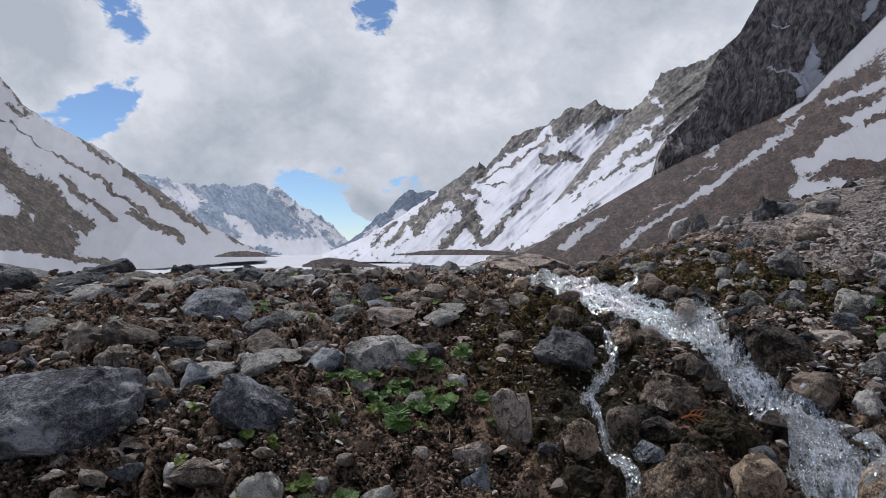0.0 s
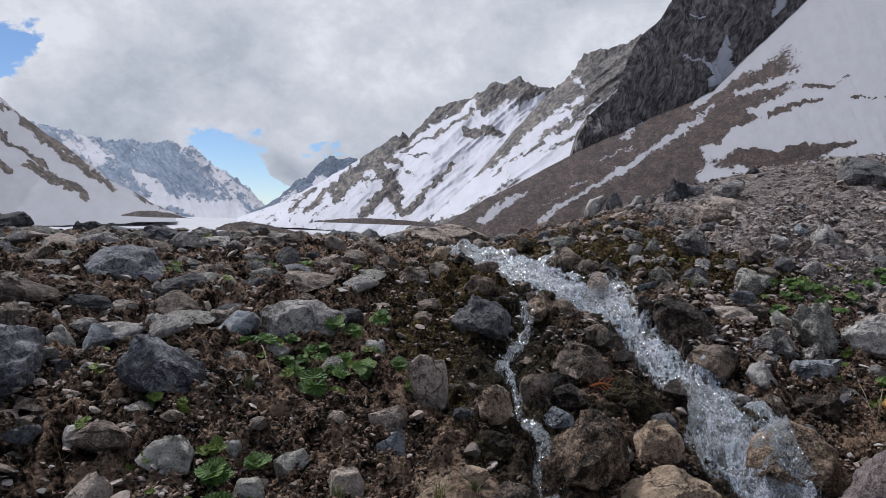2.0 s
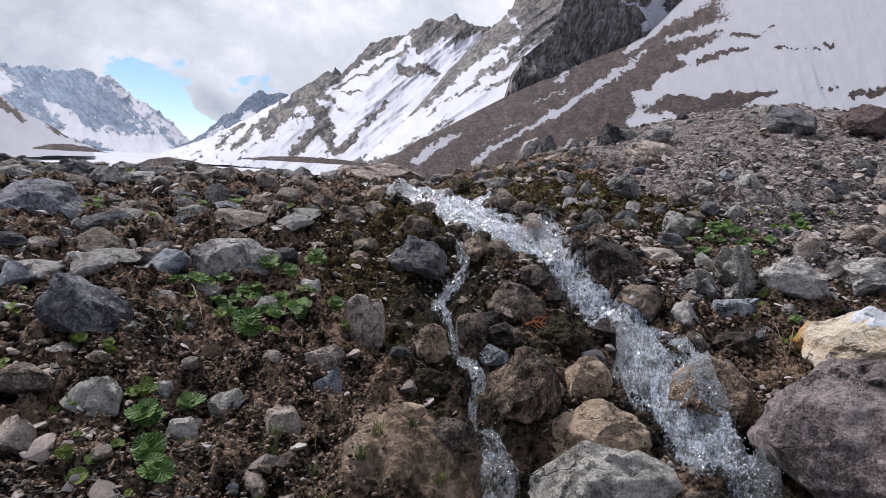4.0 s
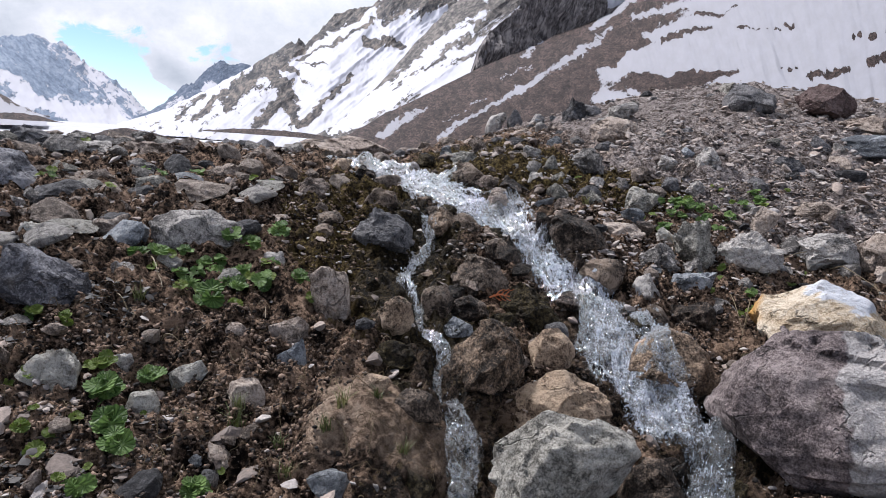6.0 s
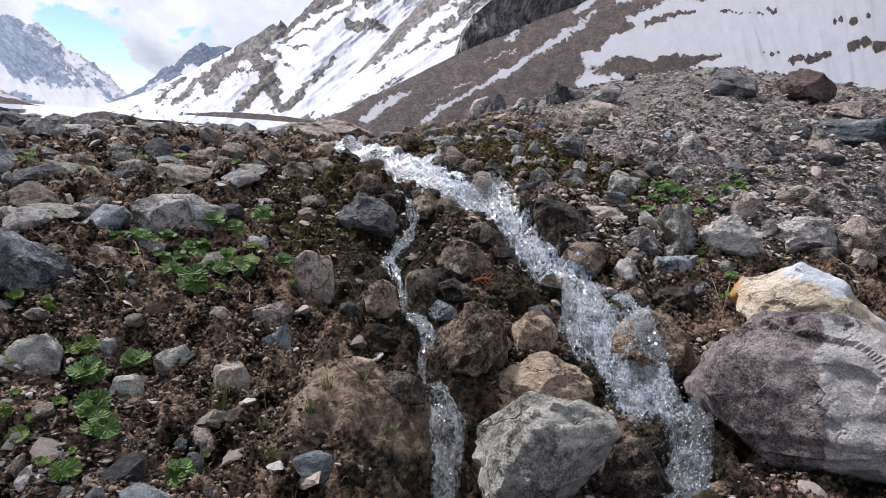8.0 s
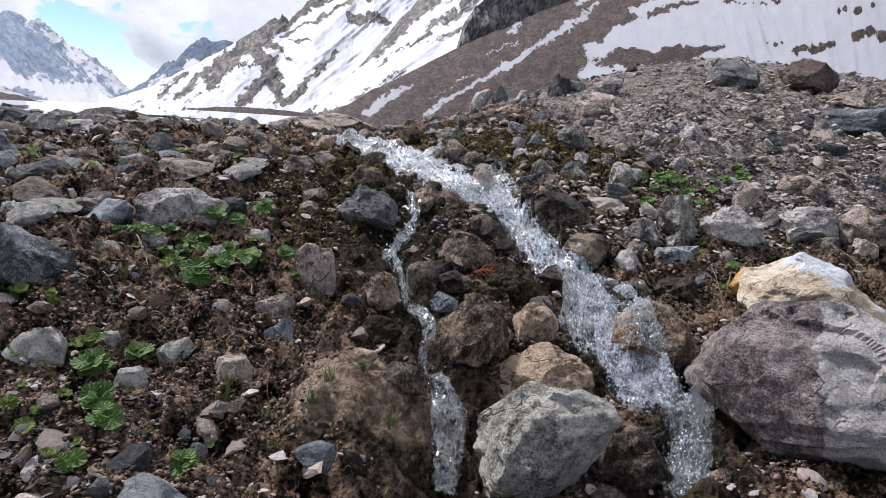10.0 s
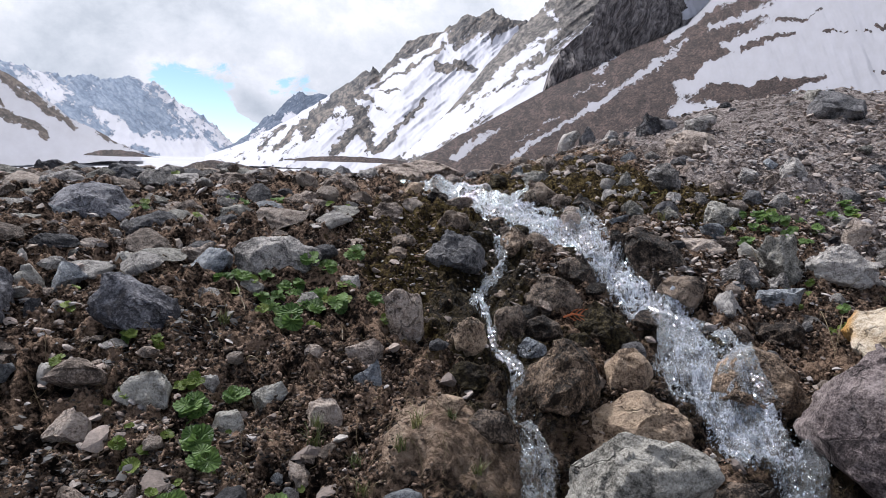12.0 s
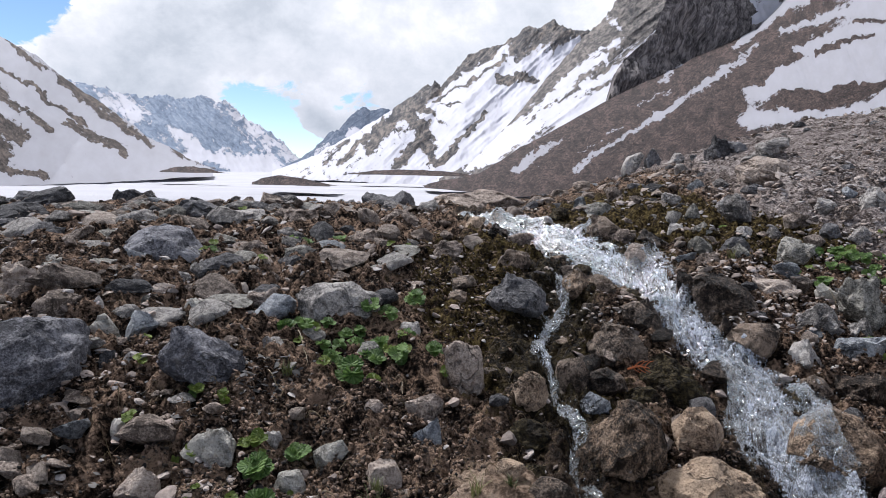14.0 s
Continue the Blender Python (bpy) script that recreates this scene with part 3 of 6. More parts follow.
build_mountain("dark_cliff", "dark columnar rock cliff with a snowy gully", [(1160, 300, 395), (1164, 268, 397), (1185, 238, 400), (1215, 212, 405), (1235, 190, 408), (1250, 140, 412), (1262, 110, 415), (1285, 82, 420), (1310, 60, 425), (1340, 5, 430), (1370, -40, 440), (1450, -120, 460), (1640, -260, 480)],
    [(1158, 330, 385), (1200, 305, 390), (1290, 262, 405), (1360, 225, 415), (1420, 190, 425), (1480, 125, 435), (1560, 45, 445), (1640, -40, 455)], MAT_CLIFF, snow_cliff, 0.020, 300, 200, 0.004, 12, columns=0.30)
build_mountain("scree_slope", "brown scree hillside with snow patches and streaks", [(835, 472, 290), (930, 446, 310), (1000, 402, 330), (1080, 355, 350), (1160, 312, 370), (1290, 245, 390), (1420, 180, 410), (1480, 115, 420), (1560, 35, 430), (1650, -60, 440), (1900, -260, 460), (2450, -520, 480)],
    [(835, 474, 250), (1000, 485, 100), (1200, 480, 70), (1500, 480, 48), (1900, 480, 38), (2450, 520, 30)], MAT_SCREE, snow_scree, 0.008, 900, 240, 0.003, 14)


def snow_none(x, y, relief):
    return -0.8 + 0.3 * relief


for top, foot in (
        ([(700, 451, 520), (740, 445, 520), (775, 442, 515), (820, 441.5, 510), (860, 443, 505), (900, 446, 500), (925, 451, 495)], [(700, 452, 475), (925, 452, 470)]),
        ([(535, 470, 150), (555, 461, 150), (580, 456, 149), (610, 459, 148), (640, 464, 147), (670, 471, 146)], [(535, 473, 138), (670, 474, 136)]),
        ([(380, 453, 380), (405, 446, 380), (435, 444, 378), (460, 447, 375), (475, 453, 372)], [(380, 455, 345), (475, 455, 340)])):
    build_mountain("moraine", "low rubble moraine rising from the valley snow", top, foot, MAT_SCREE, snow_none, 0.003, 90, 16, 0.0014, 40 + len(top), depth=0.0)



# ---- rocks ----
def rock_material(name, dark, mid, light, rough=0.85, spec=0.3, scale=1.0, extra=None, moss=0.0, dusty=0.35):
    m, n = material(name)
    xyz = n.add("ShaderNodeTexCoord").outputs["Object"]
    luck = n.add("ShaderNodeObjectInfo").outputs["Random"]
    moved = n.add("ShaderNodeVectorMath", {"operation": "ADD"})
    n.put(moved, "i0", xyz)
    n.put(moved, "i1", n.math("MULTIPLY", luck, 37.0))
    v = moved.outputs[0]
    blotch = n.noise(v, 9.0 * scale, 6.0, 0.6, 0.4)
    grain = n.noise(v, 70.0 * scale, 8.0, 0.72)
    fine = n.noise(v, 260.0 * scale, 4.0, 0.7)
    tone = n.math("MULTIPLY_ADD", fine, 0.30, n.math("MULTIPLY_ADD", grain, 0.36, n.math("MULTIPLY", blotch, 0.34)))
    tone = n.math("ADD", tone, n.math("MULTIPLY", n.math("SUBTRACT", luck, 0.5), 0.10))
    base = n.ramp(tone, [(0.435, dark), (0.495, mid), (0.565, light)])
    if extra:
        base = extra(n, xyz, base, blotch)
    dust = n.step(n.noise(v, 22.0 * scale, 5.0, 0.65), 0.58, 0.70)
    base = n.mix(n.math("MULTIPLY", dust, dusty), base, (0.16, 0.135, 0.11))
    if moss:
        green = n.ramp(n.noise(xyz, 130.0, 5.0, 0.7), [(0.36, (0.010, 0.008, 0.005)), (0.5, (0.052, 0.040, 0.021)), (0.64, (0.13, 0.10, 0.046))])
        base = n.mix(n.step(n.noise(v, 13.0, 6.0, 0.65), 0.52 - 0.25 * moss, 0.66 - 0.25 * moss), base, green)
    crag = n.noise(v, 16.0 * scale, 8.0, 0.6, 0.3, "RIDGED_MULTIFRACTAL")
    pits = n.step(n.noise(v, 120.0 * scale, 3.0, 0.6), 0.40, 0.34)
    base = n.mix(n.math("MULTIPLY", pits, 0.35), base, dark)
    seam = n.math("ABSOLUTE", n.math("SUBTRACT", n.noise(v, 5.5 * scale, 5.0, 0.55, 0.15), 0.5))
    crack = n.math("MULTIPLY", n.step(seam, 0.011, 0.003), n.step(n.noise(v, 6.0 * scale, 3.0, 0.5), 0.44, 0.56))
    base = n.mix(n.math("MULTIPLY", crack, 0.55), base, tuple(0.35 * k for k in dark))
    hgt = n.math("MULTIPLY_ADD", crack, -0.5, n.math("MULTIPLY", fine, 0.1))
    hgt = n.math("ADD", hgt, n.math("MULTIPLY_ADD", crag, 0.34, n.math("MULTIPLY_ADD", grain, 0.42, blotch)))
    p = n.surface(Base_Color=base, Roughness=n.math("MULTIPLY_ADD", grain, 0.2, rough - 0.1), Normal=n.bump(hgt, 0.9 + 0.1 * moss, 0.042 + 0.04 * moss))
    p.inputs["Specular IOR Level"].default_value = spec
    return m


def pale_patch(n, xyz, base, blotch):
    """A worn, paler half with a sharp curved border."""
    x = n.add("ShaderNodeSeparateXYZ", Vector=xyz)
    side = n.math("ADD", x.outputs[0], n.math("MULTIPLY", n.math("SUBTRACT", blotch, 0.5), 0.10))
    side = n.math("ADD", side, n.math("MULTIPLY", x.outputs[2], 0.21))
    return n.mix(n.step(side, 0.066, 0.073), base, n.mix(n.step(n.noise(xyz, 210.0, 6.0, 0.8), 0.36, 0.62), (0.27, 0.245, 0.238), (0.56, 0.525, 0.505)))


def ochre_patch(n, xyz, base, blotch):
    """Orange stain at one end, a white crust on top."""
    x = n.add("ShaderNodeSeparateXYZ", Vector=xyz)
    end = n.math("ADD", x.outputs[0], n.math("MULTIPLY", n.math("SUBTRACT", blotch, 0.5), 0.09))
    base = n.mix(n.step(end, -0.15, -0.19), base, (0.62, 0.34, 0.10))
    top = n.math("ADD", x.outputs[2], n.math("MULTIPLY", n.math("SUBTRACT", blotch, 0.5), 0.16))
    top = n.math("ADD", top, n.math("MULTIPLY", x.outputs[0], 0.35))
    return n.mix(n.step(top, 0.195, 0.205), base, (0.66, 0.67, 0.71))


ROCKS = {
    "D": (rock_material("dark_grey_stone", (0.035, 0.034, 0.037), (0.10, 0.097, 0.101), (0.23, 0.22, 0.22)), "dark grey weathered rock half sunk in damp earth"),
    "K": (rock_material("blue_black_stone", (0.030, 0.030, 0.035), (0.118, 0.116, 0.129), (0.33, 0.323, 0.34)), "angular blue-black boulder resting on damp earth"),
    "S": (rock_material("slate_stone", (0.06, 0.059, 0.067), (0.205, 0.20, 0.216), (0.42, 0.41, 0.425)), "slate-grey angular boulder with a broad flat face"),
    "G": (rock_material("grey_stone", (0.085, 0.078, 0.073), (0.30, 0.275, 0.255), (0.56, 0.52, 0.48)), "grey weathered rock bedded in brown earth"),
    "P": (rock_material("pale_stone", (0.085, 0.080, 0.068), (0.30, 0.280, 0.243), (0.53, 0.50, 0.445)), "pale grey angular rock lying on the slope"),
    "B": (rock_material("brown_stone", (0.085, 0.064, 0.050), (0.30, 0.237, 0.195), (0.54, 0.45, 0.38)), "brownish weathered rock bedded in earth"),
    "U": (rock_material("blue_grey_stone", (0.07, 0.076, 0.085), (0.21, 0.222, 0.24), (0.40, 0.415, 0.43)), "blue-grey smooth stone among other rocks"),
    "W": (rock_material("wet_brown_stone", (0.006, 0.0045, 0.0035), (0.064, 0.047, 0.036), (0.27, 0.205, 0.155), 0.5, 0.18, 1.0, None, 0.0, 0.0), "wet dark brown rock beside the running stream"),
    "C": (rock_material("wet_tan_stone", (0.020, 0.013, 0.008), (0.215, 0.148, 0.100), (0.52, 0.385, 0.27), 0.5, 0.22, 1.0, None, 0.0, 0.0), "wet tan boulder with water running past it"),
    "M": (rock_material("mossy_stone", (0.006, 0.0045, 0.004), (0.026, 0.020, 0.014), (0.10, 0.078, 0.055), 0.9, 0.2, 1.0, None, 0.7, 0.0), "dark rock covered in brown and green moss"),
    "V": (rock_material("two_tone_boulder", (0.045, 0.034, 0.034), (0.165, 0.130, 0.128), (0.36, 0.30, 0.285), 0.85, 0.3, 1.0, pale_patch), "large rough purple-grey boulder with a pale worn side"),
    "Y": (rock_material("ochre_boulder", (0.30, 0.215, 0.135), (0.56, 0.44, 0.305), (0.72, 0.62, 0.49), 0.85, 0.3, 1.0, ochre_patch), "cream boulder stained orange with a white crust"),
    "R": (rock_material("red_brown_stone", (0.06, 0.038, 0.034), (0.11, 0.072, 0.066), (0.18, 0.13, 0.12)), "red-brown boulder on the crest of the gravel slope"),
}


def ball(level):
    bm = bmesh.new()
    bmesh.ops.create_icosphere(bm, subdivisions=level, radius=1.0)
    bm.verts.ensure_lookup_table()
    v = np.array([x.co[:] for x in bm.verts])
    f = np.array([[c.index for c in face.verts] for face in bm.faces])
    bm.free()
    return v, f


BALLS = {k: ball(k) for k in (1, 2, 3, 4, 5, 6, 7)}


def hull(points):
    """The convex outline, counter-clockwise."""
    pts = sorted(set((float(a), float(b)) for a, b in points))
    halves = []
    for some in (pts, pts[::-1]):
        h = []
        for p in some:
            while len(h) > 1 and (h[-1][0] - h[-2][0]) * (p[1] - h[-2][1]) - (h[-1][1] - h[-2][1]) * (p[0] - h[-2][0]) <= 1e-9:
                h.pop()
            h.append(p)
        halves += h[:-1]
    return halves


def rock_shape(rng, outline=None, level=3, rough=1.0):
    """Points of a broken rock in the box -1..1: a ball cut by the planes of its outline and a few more, then roughened."""
    v, f = BALLS[level]
    if outline is None:
        k = rng.integers(6, 9)
        turn = np.sort(rng.uniform(0, 2 * np.pi, k) * 0.35 + np.arange(k) * 2 * np.pi / k * 0.65 + np.arange(k) * 0.35 * 2 * np.pi / k)
        r = rng.uniform(0.8, 1.15, k)
        pts = np.stack([np.cos(turn) * r, np.sin(turn) * r], -1)
        pts = (pts - pts.min(0)) / (pts.max(0) - pts.min(0)) * 2 - 1
    else:
        pts = np.array([(a, 2 * b - 1) for a, b in outline])
    edge = hull(pts)
    planes = []
    for (ax, az), (bx, bz) in zip(edge, edge[1:] + edge[:1]):
        nx, nz = bz - az, -(bx - ax)
        size = math.hypot(nx, nz)
        if size < 0.05:
            continue
        nx, nz = nx / size, nz / size
        for tilt in (-rng.uniform(0.1, 0.75), rng.uniform(0.1, 0.75)):
            c = 1 / math.sqrt(1 + tilt * tilt)
            planes.append((np.array([nx * c, tilt * c, nz * c]), (nx * ax + nz * az) * c + 0.03 * abs(tilt)))
    for s in (-1, 1):
        for _ in range(2):
            n = np.array([rng.uniform(-0.6, 0.6), s, rng.uniform(0.15, 1.3) if s < 0 else rng.uniform(-0.35, 0.55)])
            n /= np.linalg.norm(n)
            planes.append((n, rng.uniform(0.62, 0.88)))
    for _ in range(6 if outline is None else 10):
        n = rng.normal(0, 1, 3)
        n /= np.linalg.norm(n)
        planes.append((n, rng.uniform(0.6, 0.95) if outline is None else rng.uniform(0.84, 1.05)))
    p = v * 1.75
    for _ in range(4):
        for n, d in planes:
            p = p - np.maximum(0, p @ n - d)[:, None] * n
    if level > 2:
        # chips knocked off the faces, each a small flat cut with its own tilt
        for _ in range({3: 7, 4: 14, 5: 24, 6: 30, 7: 26}[level]):
            c = p[rng.integers(len(p))]
            n = c / max(np.linalg.norm(c), 1e-6) + rng.normal(0, 0.42, 3)
            n /= np.linalg.norm(n)
            reach = rng.uniform(0.22, 0.60) if level < 7 else rng.uniform(0.35, 0.7)
            over = np.maximum(0, (p - c) @ n + rng.uniform(0.0, 0.09 if level < 6 else 0.05))
            near = np.linalg.norm(p - c, axis=1) < reach * rng.uniform(0.9, 1.1)
            p = p - (np.minimum(over, 0.16 if level < 6 else 0.07) * near)[:, None] * n
    if rough:
        shift = Vector(rng.uniform(-50, 50, 3))
        lift = np.array([noise.fractal(Vector(q) * 1.6 + shift, 0.9, 2.1, 5 if level > 3 else 4) for q in p])
        chips = np.array([noise.noise(Vector(q) * 5.5 + shift) for q in p])
        if level > 3:
            crag = np.array([noise.ridged_multi_fractal(Vector(q) * 2.3 + shift, 0.9, 2.2, 5, 1.0, 2.0) for q in p])
            steps = np.round(lift * 5) / 5 - lift
            p = p + v * ((0.030 if level < 7 else 0.018) * (crag - 1.2) + (0.05 if level < 6 else 0.012) * steps)[:, None] * rough
        p = p + v * ((0.07 if outline is None else 0.05) * lift + (0.035 if rough < 1.4 else 0.07) * chips * (level > 2))[:, None] * rough
    lo, hi = p.min(0), p.max(0)
    return (p - (lo + hi) / 2) / ((hi - lo) / 2), f


def mesh_of(name, p, f, mat, angle=32):
    mesh = bpy.data.meshes.new(name)
    mesh.from_pydata(p.tolist(), [], f.tolist())
    mesh.polygons.foreach_set("use_smooth", np.ones(len(f), dtype=bool))
    mesh.set_sharp_from_angle(angle=radians(angle))
    mesh.materials.append(mat)
    mesh.update()
    return mesh


TAKEN = []  # x, y, half width, half depth of the rocks placed one by one
rng_rock = np.random.default_rng(5)


def rock(tone, x, y, z, wide, deep, high, name="rock", outline=None):
    level = 7 if wide > 0.4 and outline else 6 if wide > 0.15 and outline else 5 if wide > 0.09 else 4
    p, f = rock_shape(rng_rock, outline, level, 1.5 if tone in "M" else 1.0)
    p = (p * [1, 1, 1] + [0, 0, 1]) * [wide / 2, deep / 2, high / 2]
    mat, label = ROCKS[tone]
    ob = new("mossy_rock" if tone == "M" else name, mesh_of(name, p, f, mat, 60 if tone in "M" else 32))
    ob.matrix_world = pose(x, y, z, 0, 0, -math.degrees(math.atan2(x, y)))
    TAKEN.append((x, y, wide / 2, deep / 2))
    return tagged(ob, label, "rock", "rocks of the slope" if name == "rock" else "boulders beside the stream")


rock("K", -0.782, 1.366, 0.121, 0.366, 0.280, 0.192, "boulder", [(-0.94, 0.74), (-0.66, 0.81), (-0.08, 0.94), (0.55, 1.0), (0.93, 0.78), (1.0, 0.42), (0.93, 0.1), (0.03, 0.0), (-0.83, 0.1), (-1.0, 0.42)])
rock("S", -0.391, 1.409, 0.125, 0.179, 0.130, 0.169, "boulder", [(-1.0, 0.68), (-0.7, 0.96), (-0.38, 1.0), (0.01, 0.78), (0.85, 0.62), (1.0, 0.2), (0.52, 0.0), (-0.25, 0.14), (-0.9, 0.4)])
rock("K", -0.708, 2.157, 0.287, 0.265, 0.205, 0.145, "boulder", [(-1.0, 0.43), (-0.43, 0.83), (0.08, 1.0), (0.53, 0.8), (1.0, 0.32), (0.91, 0.07), (-0.3, 0.0)])
rock("G", -0.146, 1.759, 0.196, 0.220, 0.149, 0.133, "rock", [(-1.0, 0.76), (-0.53, 0.96), (0.27, 1.0), (1.0, 0.76), (0.93, 0.49), (-0.13, 0.0), (-0.87, 0.09)])
rock("P", -0.330, 1.211, 0.061, 0.097, 0.076, 0.094, "rock", [(-1.0, 0.51), (0.0, 1.0), (0.8, 0.84), (1.0, 0.37), (0.8, 0.0), (-0.2, 0.15)])
rock("U", 0.061, 1.273, 0.054, 0.056, 0.027, 0.098, "rock", [(-1.0, 0.63), (0.54, 1.0), (1.0, 0.56), (0.85, 0.0), (-0.42, 0.0)])
rock("D", 1.790, 3.772, 0.666, 0.144, 0.113, 0.181, "rock", [(-1.0, 0.5), (-0.28, 1.0), (0.7, 0.85), (1.0, 0.17), (-0.79, 0.0)])
rock("B", 1.645, 3.005, 0.557, 0.247, 0.216, 0.153, "rock", [(-1.0, 0.71), (-0.41, 1.0), (0.76, 0.96), (1.0, 0.51), (0.67, 0.0), (-0.9, 0.06)])
rock("W", 0.893, 1.805, 0.202, 0.176, 0.137, 0.154, "rock", [(-1.0, 0.88), (-0.32, 1.0), (0.54, 0.78), (1.0, 0.42), (0.79, 0.0), (-0.49, 0.06)])
rock("G", 1.103, 1.706, 0.183, 0.131, 0.102, 0.111, "rock", [(-1.0, 0.18), (-0.74, 0.56), (0.06, 1.0), (0.49, 0.82), (1.0, 0.3), (0.81, 0.04), (-0.79, 0.0)])
rock("B", 0.144, 1.445, 0.103, 0.094, 0.073, 0.152, "rock", [(-1.0, 0.88), (-0.47, 1.0), (0.84, 0.91), (1.0, 0.44), (0.71, 0.05), (-0.47, 0.0)])
rock("C", 0.547, 1.133, -0.010, 0.197, 0.152, 0.138, "boulder", [(-1.0, 0.6), (-0.56, 0.92), (-0.01, 1.0), (0.87, 0.78), (1.0, 0.5), (0.76, 0.32), (-0.01, 0.09), (-0.89, 0.0)])
rock("V", 1.034, 0.990, -0.109, 0.446, 0.334, 0.358, "boulder", [(-0.91, 0.8), (-0.67, 0.9), (-0.32, 0.96), (0.07, 1.0), (0.46, 0.97), (0.8, 0.84), (1.0, 0.56), (0.95, 0.26), (0.61, 0.07), (0.12, 0.0), (-0.18, 0.05), (-0.52, 0.2), (-0.94, 0.36), (-1.0, 0.45), (-0.98, 0.56)])
rock("C", 0.865, 1.238, -0.005, 0.201, 0.150, 0.182, "boulder", [(-0.88, 0.73), (-0.33, 1.0), (0.35, 0.9), (0.9, 0.53), (1.0, 0.26), (0.6, 0.0), (-0.57, 0.0), (-1.0, 0.32)])
rock("C", 0.415, 1.212, 0.044, 0.168, 0.126, 0.161, "boulder", [(-1.0, 0.27), (-0.8, 0.51), (-0.41, 0.68), (-0.12, 0.94), (0.24, 1.0), (0.7, 0.85), (0.96, 0.54), (1.0, 0.24), (0.63, 0.0), (-0.41, 0.0), (-1.0, 0.03)])
rock("C", 0.594, 1.284, 0.060, 0.099, 0.074, 0.103, "rock", [(-1.0, 0.53), (-0.57, 0.91), (0.16, 1.0), (0.88, 0.66), (1.0, 0.22), (0.4, 0.0), (-0.81, 0.03)])
rock("M", 0.626, 1.467, 0.092, 0.168, 0.126, 0.127, "rock", [(-1.0, 0.83), (-0.36, 1.0), (0.44, 0.71), (1.0, 0.25), (1.0, 0.0), (-0.36, 0.0), (-0.92, 0.37)])
rock("W", 0.520, 1.578, 0.140, 0.153, 0.115, 0.132, "rock", [(-1.0, 0.47), (-0.45, 1.0), (0.45, 0.87), (1.0, 0.47), (1.0, 0.0), (-0.82, 0.0)])
rock("W", 0.460, 1.452, 0.123, 0.097, 0.072, 0.071, "rock", [(-1.0, 0.27), (-0.87, 0.73), (-0.2, 1.0), (0.73, 0.73), (1.0, 0.36), (-0.2, 0.0)])
rock("U", 0.416, 1.376, 0.110, 0.066, 0.049, 0.052, "rock", [(-1.0, 0.54), (-0.37, 1.0), (0.74, 0.65), (1.0, 0.19), (-0.74, 0.0)])
rock("M", 0.261, 1.289, 0.066, 0.095, 0.071, 0.073, "rock", [(-1.0, 0.77), (-0.41, 1.0), (0.53, 0.92), (1.0, 0.46), (0.53, 0.0), (-0.88, 0.08)])
rock("C", 0.272, 1.377, 0.108, 0.088, 0.066, 0.101, "rock", [(-1.0, 0.46), (-0.68, 0.82), (0.14, 1.0), (0.81, 0.82), (1.0, 0.34), (0.68, 0.0), (-0.81, 0.04)])
rock("W", 0.386, 1.458, 0.110, 0.075, 0.060, 0.107, "rock", [(-1.0, 0.87), (0.52, 1.0), (1.0, 0.67), (0.68, 0.13), (-0.59, 0.0)])
rock("D", 0.323, 1.812, 0.208, 0.174, 0.130, 0.137, "boulder", [(-1.0, 0.47), (-0.3, 1.0), (0.4, 0.96), (0.93, 0.63), (1.0, 0.13), (-0.3, 0.0), (-0.91, 0.13)])
rock("W", 0.641, 1.736, 0.190, 0.120, 0.090, 0.092, "rock", [(-1.0, 0.86), (-0.23, 1.0), (0.67, 0.66), (1.0, 0.2), (0.03, 0.0), (-0.74, 0.32)])
rock("C", 0.517, 1.916, 0.246, 0.094, 0.070, 0.101, "rock", [(-1.0, 0.64), (0.05, 1.0), (1.0, 0.45), (0.65, 0.0), (-0.65, 0.05)])
rock("D", 0.836, 1.968, 0.240, 0.081, 0.061, 0.071, "rock", [(-1.0, 0.3), (-0.17, 1.0), (1.0, 0.55), (1.0, 0.0), (-0.39, 0.0)])
rock("P", 0.465, 0.937, -0.060, 0.233, 0.156, 0.181, "boulder", [(-1.0, 0.25), (-0.88, 0.59), (-0.57, 0.79), (-0.22, 1.0), (0.37, 0.98), (0.92, 0.85), (1.0, 0.76), (0.76, 0.42), (0.45, 0.08), (-0.96, 0.0)])
rock("Y", 1.321, 1.287, 0.036, 0.383, 0.257, 0.236, "boulder", [(-1.0, 0.25), (-0.9, 0.66), (-0.59, 0.91), (-0.22, 1.0), (0.25, 0.84), (0.53, 0.56), (1.0, 0.25), (0.46, 0.0), (-0.9, 0.0)])
rock("G", 1.423, 1.722, 0.198, 0.191, 0.148, 0.139, "rock", [(-1.0, 0.42), (-0.83, 1.0), (0.04, 1.0), (0.83, 0.65), (1.0, 0.27), (0.39, 0.0), (-0.91, 0.05)])
rock("D", 2.535, 3.209, 0.770, 0.277, 0.216, 0.185, "boulder", [(-1.0, 0.41), (-0.75, 1.0), (-0.16, 0.96), (0.89, 0.71), (1.0, 0.12), (0.05, 0.0), (-0.96, 0.16)])
rock("R", 2.901, 3.074, 0.786, 0.305, 0.267, 0.202, "boulder", [(-1.0, 0.61), (-0.54, 0.96), (0.67, 1.0), (1.0, 0.44), (0.94, 0.0), (-0.54, 0.04)])
rock("D", -2.591, 4.142, 0.333, 0.569, 0.440, 0.176)
rock("B", 0.394, 3.278, 0.387, 0.453, 0.349, 0.142)
rock("U", 2.656, 2.497, 0.577, 0.353, 0.274, 0.137)
rock("D", -0.086, 4.872, 0.247, 0.324, 0.252, 0.205)
rock("D", -0.738, 4.811, 0.255, 0.294, 0.229, 0.174)
rock("G", -0.577, 2.780, 0.374, 0.246, 0.191, 0.072)
